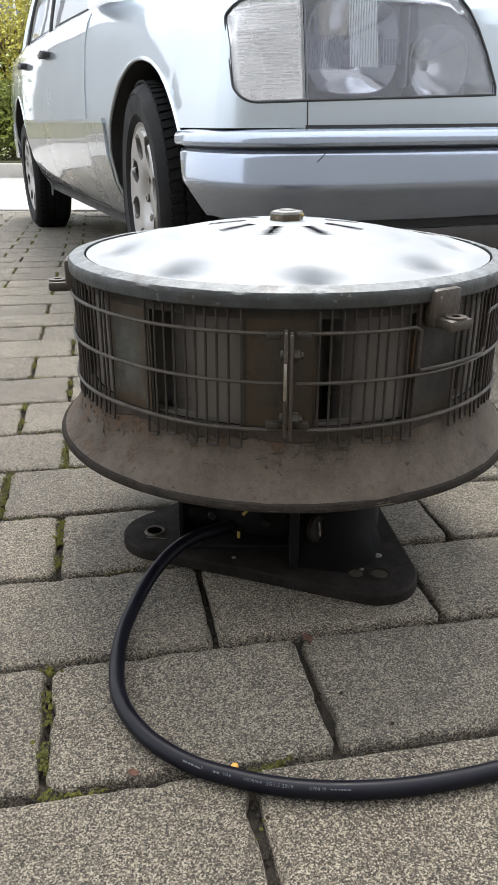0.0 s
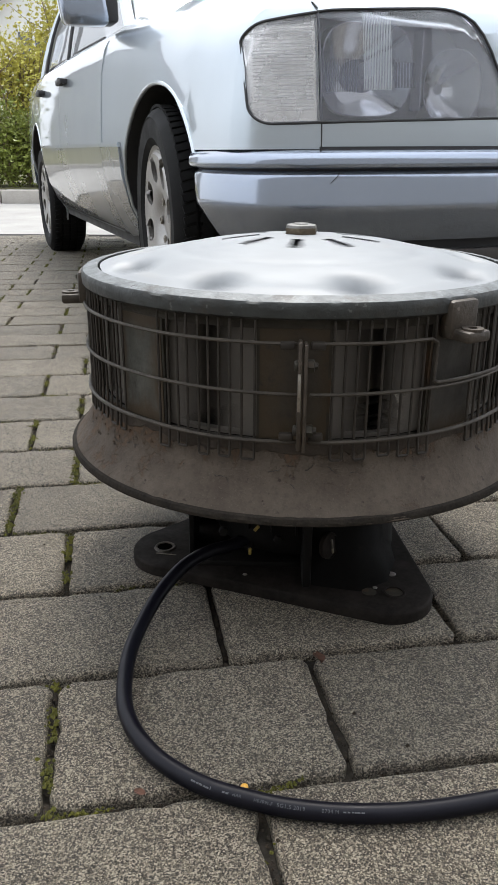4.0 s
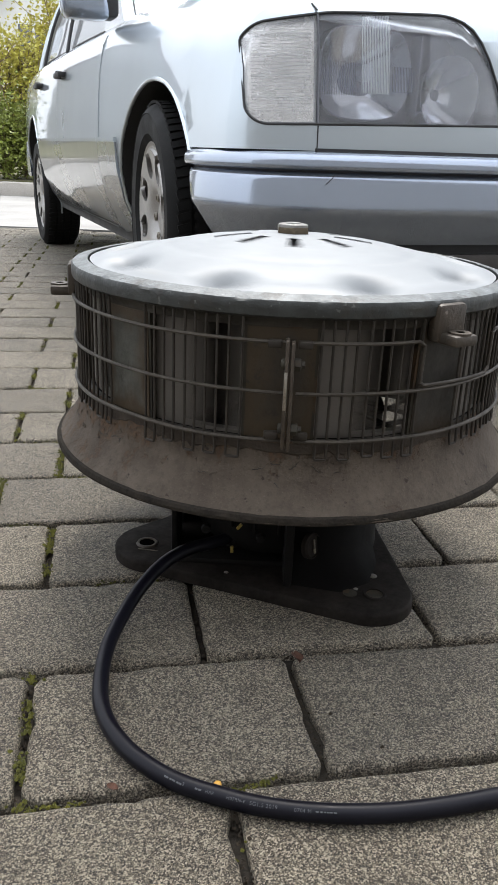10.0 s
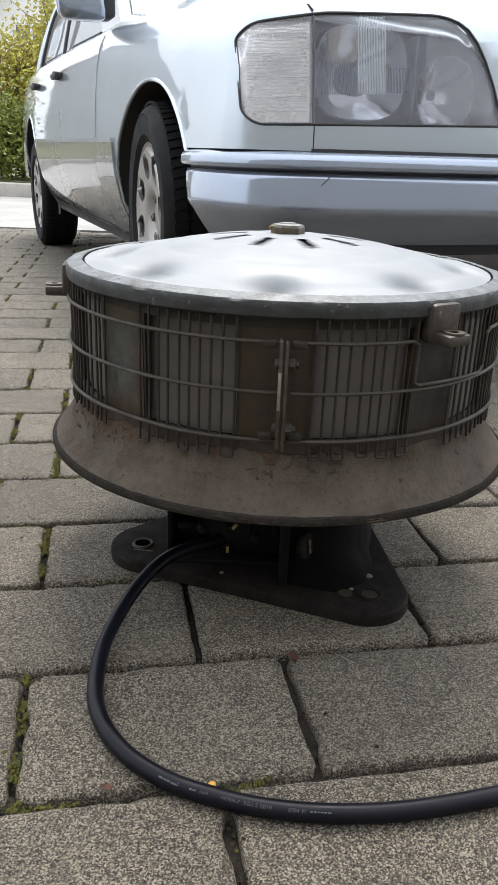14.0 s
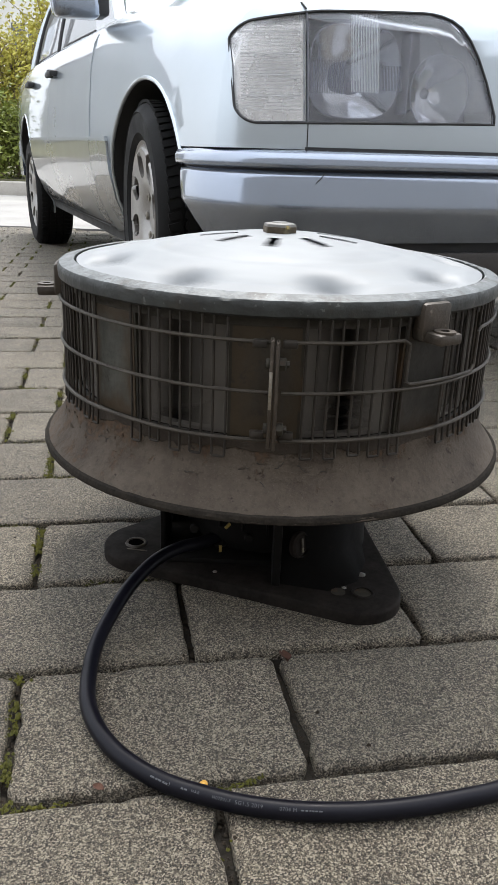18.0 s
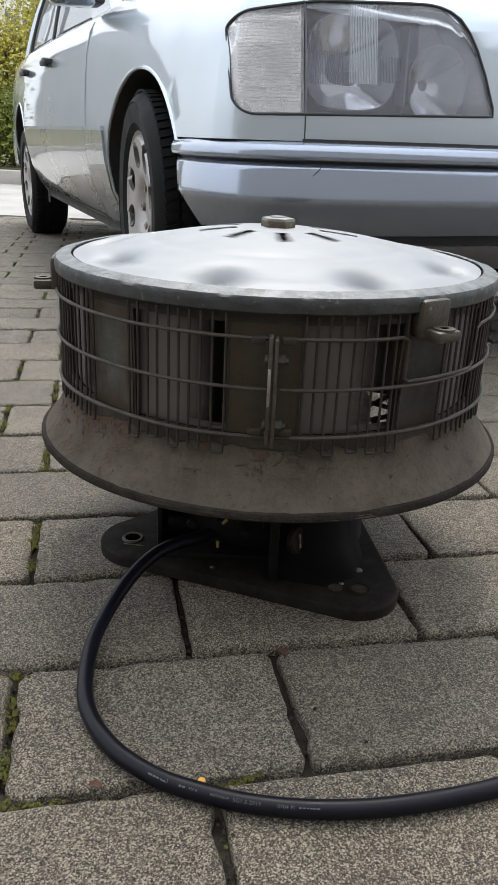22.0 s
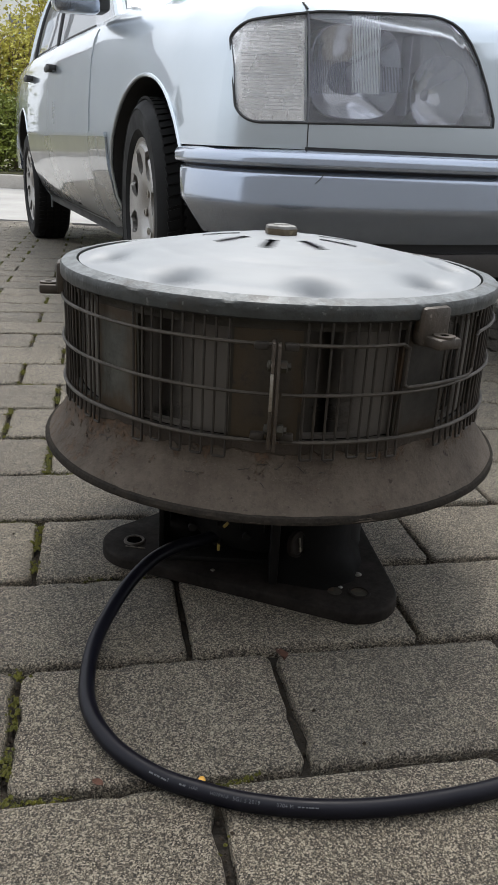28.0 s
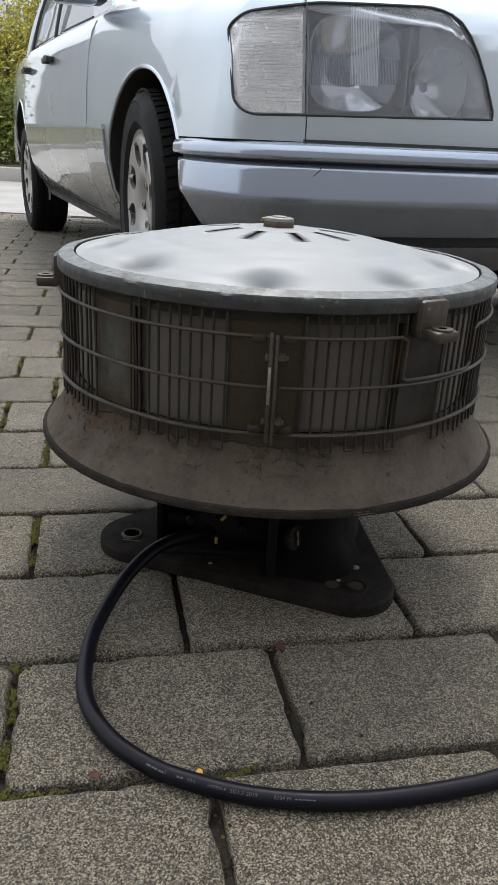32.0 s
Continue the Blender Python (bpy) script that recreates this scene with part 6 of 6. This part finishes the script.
def stone_mesh(seed, length, width):
    """A tumbled concrete paver: uneven outline, worn rounded edge."""
    r = random.Random(seed)
    bm = bmesh.new()
    L, W = length / 2, width / 2
    base = []
    for cx, cy in ((-1, -1), (1, -1), (1, 1), (-1, 1)):
        c = r.uniform(0.006, 0.016)
        e1, e2 = r.uniform(0, 0.0016), r.uniform(0, 0.0016)
        if cx * cy > 0:
            base += [(cx * (L - e1), cy * (W - c - e2)), (cx * (L - c * 0.35 - e1), cy * (W - c * 0.35 - e2)), (cx * (L - c - e1), cy * (W - e2))]
        else:
            base += [(cx * (L - c - e1), cy * (W - e2)), (cx * (L - c * 0.35 - e1), cy * (W - c * 0.35 - e2)), (cx * (L - e1), cy * (W - c - e2))]
    pts = []
    n = len(base)
    for k in range(n):
        p, q = Vector(base[k]), Vector(base[(k + 1) % n])
        pts.append(p)
        if (q - p).length > 0.05:
            steps_e = 13 if (q - p).length > 0.16 else 8
            for t in [(m + r.uniform(-0.3, 0.3)) / steps_e for m in range(1, steps_e)]:
                s = p.lerp(q, t)
                chip = r.uniform(0.0, 0.0022) + (r.uniform(0.0015, 0.0050) if r.random() < 0.12 else 0.0)
                pts.append(s * (1 - chip / max(s.length, 0.05)))
    rings = []
    for shrink, z in ((0.0, -0.05), (0.0, -0.0050), (0.0010, -0.0020), (0.0030, -0.0005), (0.0075, 0.0)):
        ring = []
        for p in pts:
            d = p.normalized()
            w = shrink * (1 + 0.5 * r.random())
            q = Vector((p.x - math.copysign(min(w, abs(p.x)), p.x) if abs(p.x) > L - 0.015 else p.x, p.y - math.copysign(min(w, abs(p.y)), p.y) if abs(p.y) > W - 0.015 else p.y))
            ring.append(bm.verts.new((q.x, q.y, z + (r.uniform(-0.0006, 0.0006) if shrink else 0))))
        rings.append(ring)
    for p, q in zip(rings, rings[1:]):
        for k in range(len(p)):
            bm.faces.new((p[k], p[(k + 1) % len(p)], q[(k + 1) % len(q)], q[k]))
    bm.faces.new(rings[-1])
    return mesh_of("paving_stone", bm, PAVER, 60)


stones = [stone_mesh(k, STONE_U - 0.0044, 0.1675 - 0.0060) for k in range(14)]
pavement = thing("pavement", "tumbled grey concrete paving stones with mossy joints", "pavement", kind="structure")
rows_v = list(ROW_V)
while rows_v[-1] < 6.9:
    rows_v.append(rows_v[-1] + 0.1667)
while rows_v[0] > -1.2:
    rows_v.insert(0, rows_v[0] - 0.1667)
first = rows_v.index(0.498)
pr = random.Random(11)
far_v, far_f = [], []
moss_spots = []
near_count = 0
for k, (v0, v1) in enumerate(zip(rows_v, rows_v[1:])):
    parity = (k - first) % 2
    u = JOINT_U[parity] - STONE_U * 14
    while u < 4.2:
        c_u, c_v = u + STONE_U / 2, (v0 + v1) / 2
        x, y = place_uv(c_u, c_v)
        if y < 5.3 and -3.6 < x < 3.6:
            fall = math.degrees(math.atan(0.028)) if y > 0.9 else 0.0
            m = Matrix.Translation((x, y, ground_z(y) + pr.uniform(-0.0016, 0.0012))) @ Matrix.Rotation(radians(-fall), 4, "X") @ Matrix.Rotation(PAVE_TURN + radians(pr.uniform(-0.5, 0.5)) + (math.pi if pr.random() < 0.5 else 0), 4, "Z") @ Matrix.Rotation(radians(pr.uniform(-0.35, 0.35)), 4, "X") @ Matrix.Rotation(radians(pr.uniform(-0.25, 0.25)), 4, "Y")
            me = stones[pr.randrange(len(stones))]
            if c_v < 3.4 and -1.15 < c_u < 1.55 and near_count < 300:
                o = new("paving_stone", me)
                o.parent = pavement
                o.matrix_basis = m @ Matrix.Diagonal((1, (v1 - v0) / 0.1675, 1, 1))
                near_count += 1
            else:
                i = len(far_v)
                far_v += [tuple(m @ v.co) for v in me.vertices]
                far_f += [tuple(i + q for q in p.vertices) for p in me.polygons]
            if -1.8 < c_u < 1.4 and c_v < 5.5:
                moss_spots.append((u, v0, v1))
        u += STONE_U
me = bpy.data.meshes.new("paving_rest")
me.from_pydata(far_v, [], far_f)
me.materials.append(PAVER)
rest = new("paving_rest", me)
rest.parent = pavement
tagged(rest, "paving stones further off", kind="stuff")

# moss in the joints
mv, mf = [], []


def tuft(u, v, s, hgt):
    if noise.noise(Vector((u * 14, v * 32, 0.7))) > -0.02:
        tuft_at(*place_uv(u, v), s, hgt)


def tuft_at(x, y, s, hgt):
    z = ground_z(y)
    i = len(mv)
    n = 6
    mv.append((x, y, z - 0.006 + hgt))
    for q in range(n):
        a = 2 * math.pi * q / n + pr.random()
        w = s * pr.uniform(0.6, 1.3)
        mv.append((x + w * math.cos(a), y + w * math.sin(a), z - 0.006 + hgt - 1.1 * s))
    for q in range(n):
        mf.append((i, i + 1 + q, i + 1 + (q + 1) % n))


for u, v0, v1 in moss_spots:
    lush = 1.0 if u < -0.08 else 0.25
    amount = noise.noise(Vector((u * 1.7, v0 * 1.7, 3.0))) + (0.55 if lush == 1.0 else -0.42)
    for q in range(int(max(0.0, amount) * 420)):
        tuft(u + pr.gauss(0, 0.0036), pr.uniform(v0, v1), pr.uniform(0.0013, 0.0030), pr.uniform(0.0020, 0.0085))
    for q in range(int(max(0.0, amount - 0.15) * 190)):
        tuft(u + abs(pr.gauss(0, 0.06)), v0 + pr.gauss(0, 0.0025), pr.uniform(0.0010, 0.0024), pr.uniform(0.0015, 0.0050))
# a clump beside the fallen seed
for q in range(80):
    w = pr.random()
    tuft_at(-0.043 + 0.040 * w + pr.gauss(0, 0.002), -0.452 + 0.020 * w ** 1.6 + pr.gauss(0, 0.0032 * (1.1 - w)), pr.uniform(0.0008, 0.0019), pr.uniform(0.0015, 0.0065))
me = bpy.data.meshes.new("moss")
me.from_pydata(mv, [], mf)
me.materials.append(MOSS)
moss = tagged(new("moss", me), "green and yellow moss in the paving joints", "moss", kind="stuff")


# crumbs of soil in the joints
mv, mf = [], []


def crumb(u, v):
    x, y = place_uv(u, v)
    i = len(mv)
    s, top = pr.uniform(0.0008, 0.0022), ground_z(y) - pr.uniform(0.0040, 0.0095)
    mv.append((x, y, top))
    for q in range(5):
        a = 2 * math.pi * q / 5 + pr.random()
        w = s * pr.uniform(0.7, 1.2)
        mv.append((x + w * math.cos(a), y + w * math.sin(a), top - s * 0.9))
    for q in range(5):
        mf.append((i, i + 1 + q, i + 1 + (q + 1) % 5))


for u, v0, v1 in moss_spots:
    if v0 < 1.9 and -0.9 < u < 0.9:
        for q in range(70):
            crumb(u + pr.gauss(0, 0.0022), pr.uniform(v0, v1))
        for q in range(110):
            crumb(u + pr.uniform(0, STONE_U), v0 + pr.gauss(0, 0.0022))
for q in range(90):
    cu, cv = pr.uniform(-0.45, 0.5), pr.uniform(0.2, 1.1)
    x, y = place_uv(cu, cv)
    if math.hypot(x, y) > 0.27:
        i, s = len(mv), pr.uniform(0.0010, 0.0024)
        mv.append((x, y, s * 0.8))
        for w in range(5):
            a = 1.2566 * w + pr.random()
            mv.append((x + s * pr.uniform(0.6, 1.5) * math.cos(a), y + s * pr.uniform(0.6, 1.5) * math.sin(a), -0.001))
            mf.append((i, i + 1 + w, i + 1 + (w + 1) % 5))
me = bpy.data.meshes.new("joint_soil")
me.from_pydata(mv, [], mf)
me.materials.append(CRUMB)
tagged(new("joint_soil", me), "dark brown soil crumbs in the paving joints", "soil", kind="stuff")


# ---- what moves ----
def motions():
    rows = []
    for k in range(32 * FPS + 1):
        t = k / FPS
        rows.append((t, pose(0, 0, 0, 0, 0, rotor_angle(t))))
    walk(rotor, rows)


# where the slots stand at whole seconds (degrees), on top of an even spin
PHASES = [(0, -14.6), (1, -8.2), (2, 7.5), (3, -8.6), (6, -2.2), (7, -20.3), (8, -24.7), (9, -19.5), (10, -0.3), (11, -6.4), (12, -0.3), (13, -19.1), (14, -23.9), (17, -28.0), (18, -47.3), (19, -48.9), (20, -38.4), (21, -45.3), (22, -36.5), (23, -49.2), (24, -43.8), (25, -59.4), (28, -51.6), (29, -58.6), (30, -43.7), (31, -45.2), (32, -64.3)]


def rotor_angle(t):
    phase = PHASES[-1][1]
    for (t0, p0), (t1, p1) in zip(PHASES, PHASES[1:]):
        if t <= t1:
            phase = p0 + (p1 - p0) * (t - t0) / (t1 - t0)
            break
    return phase + 40.0 * t * FPS


motions()
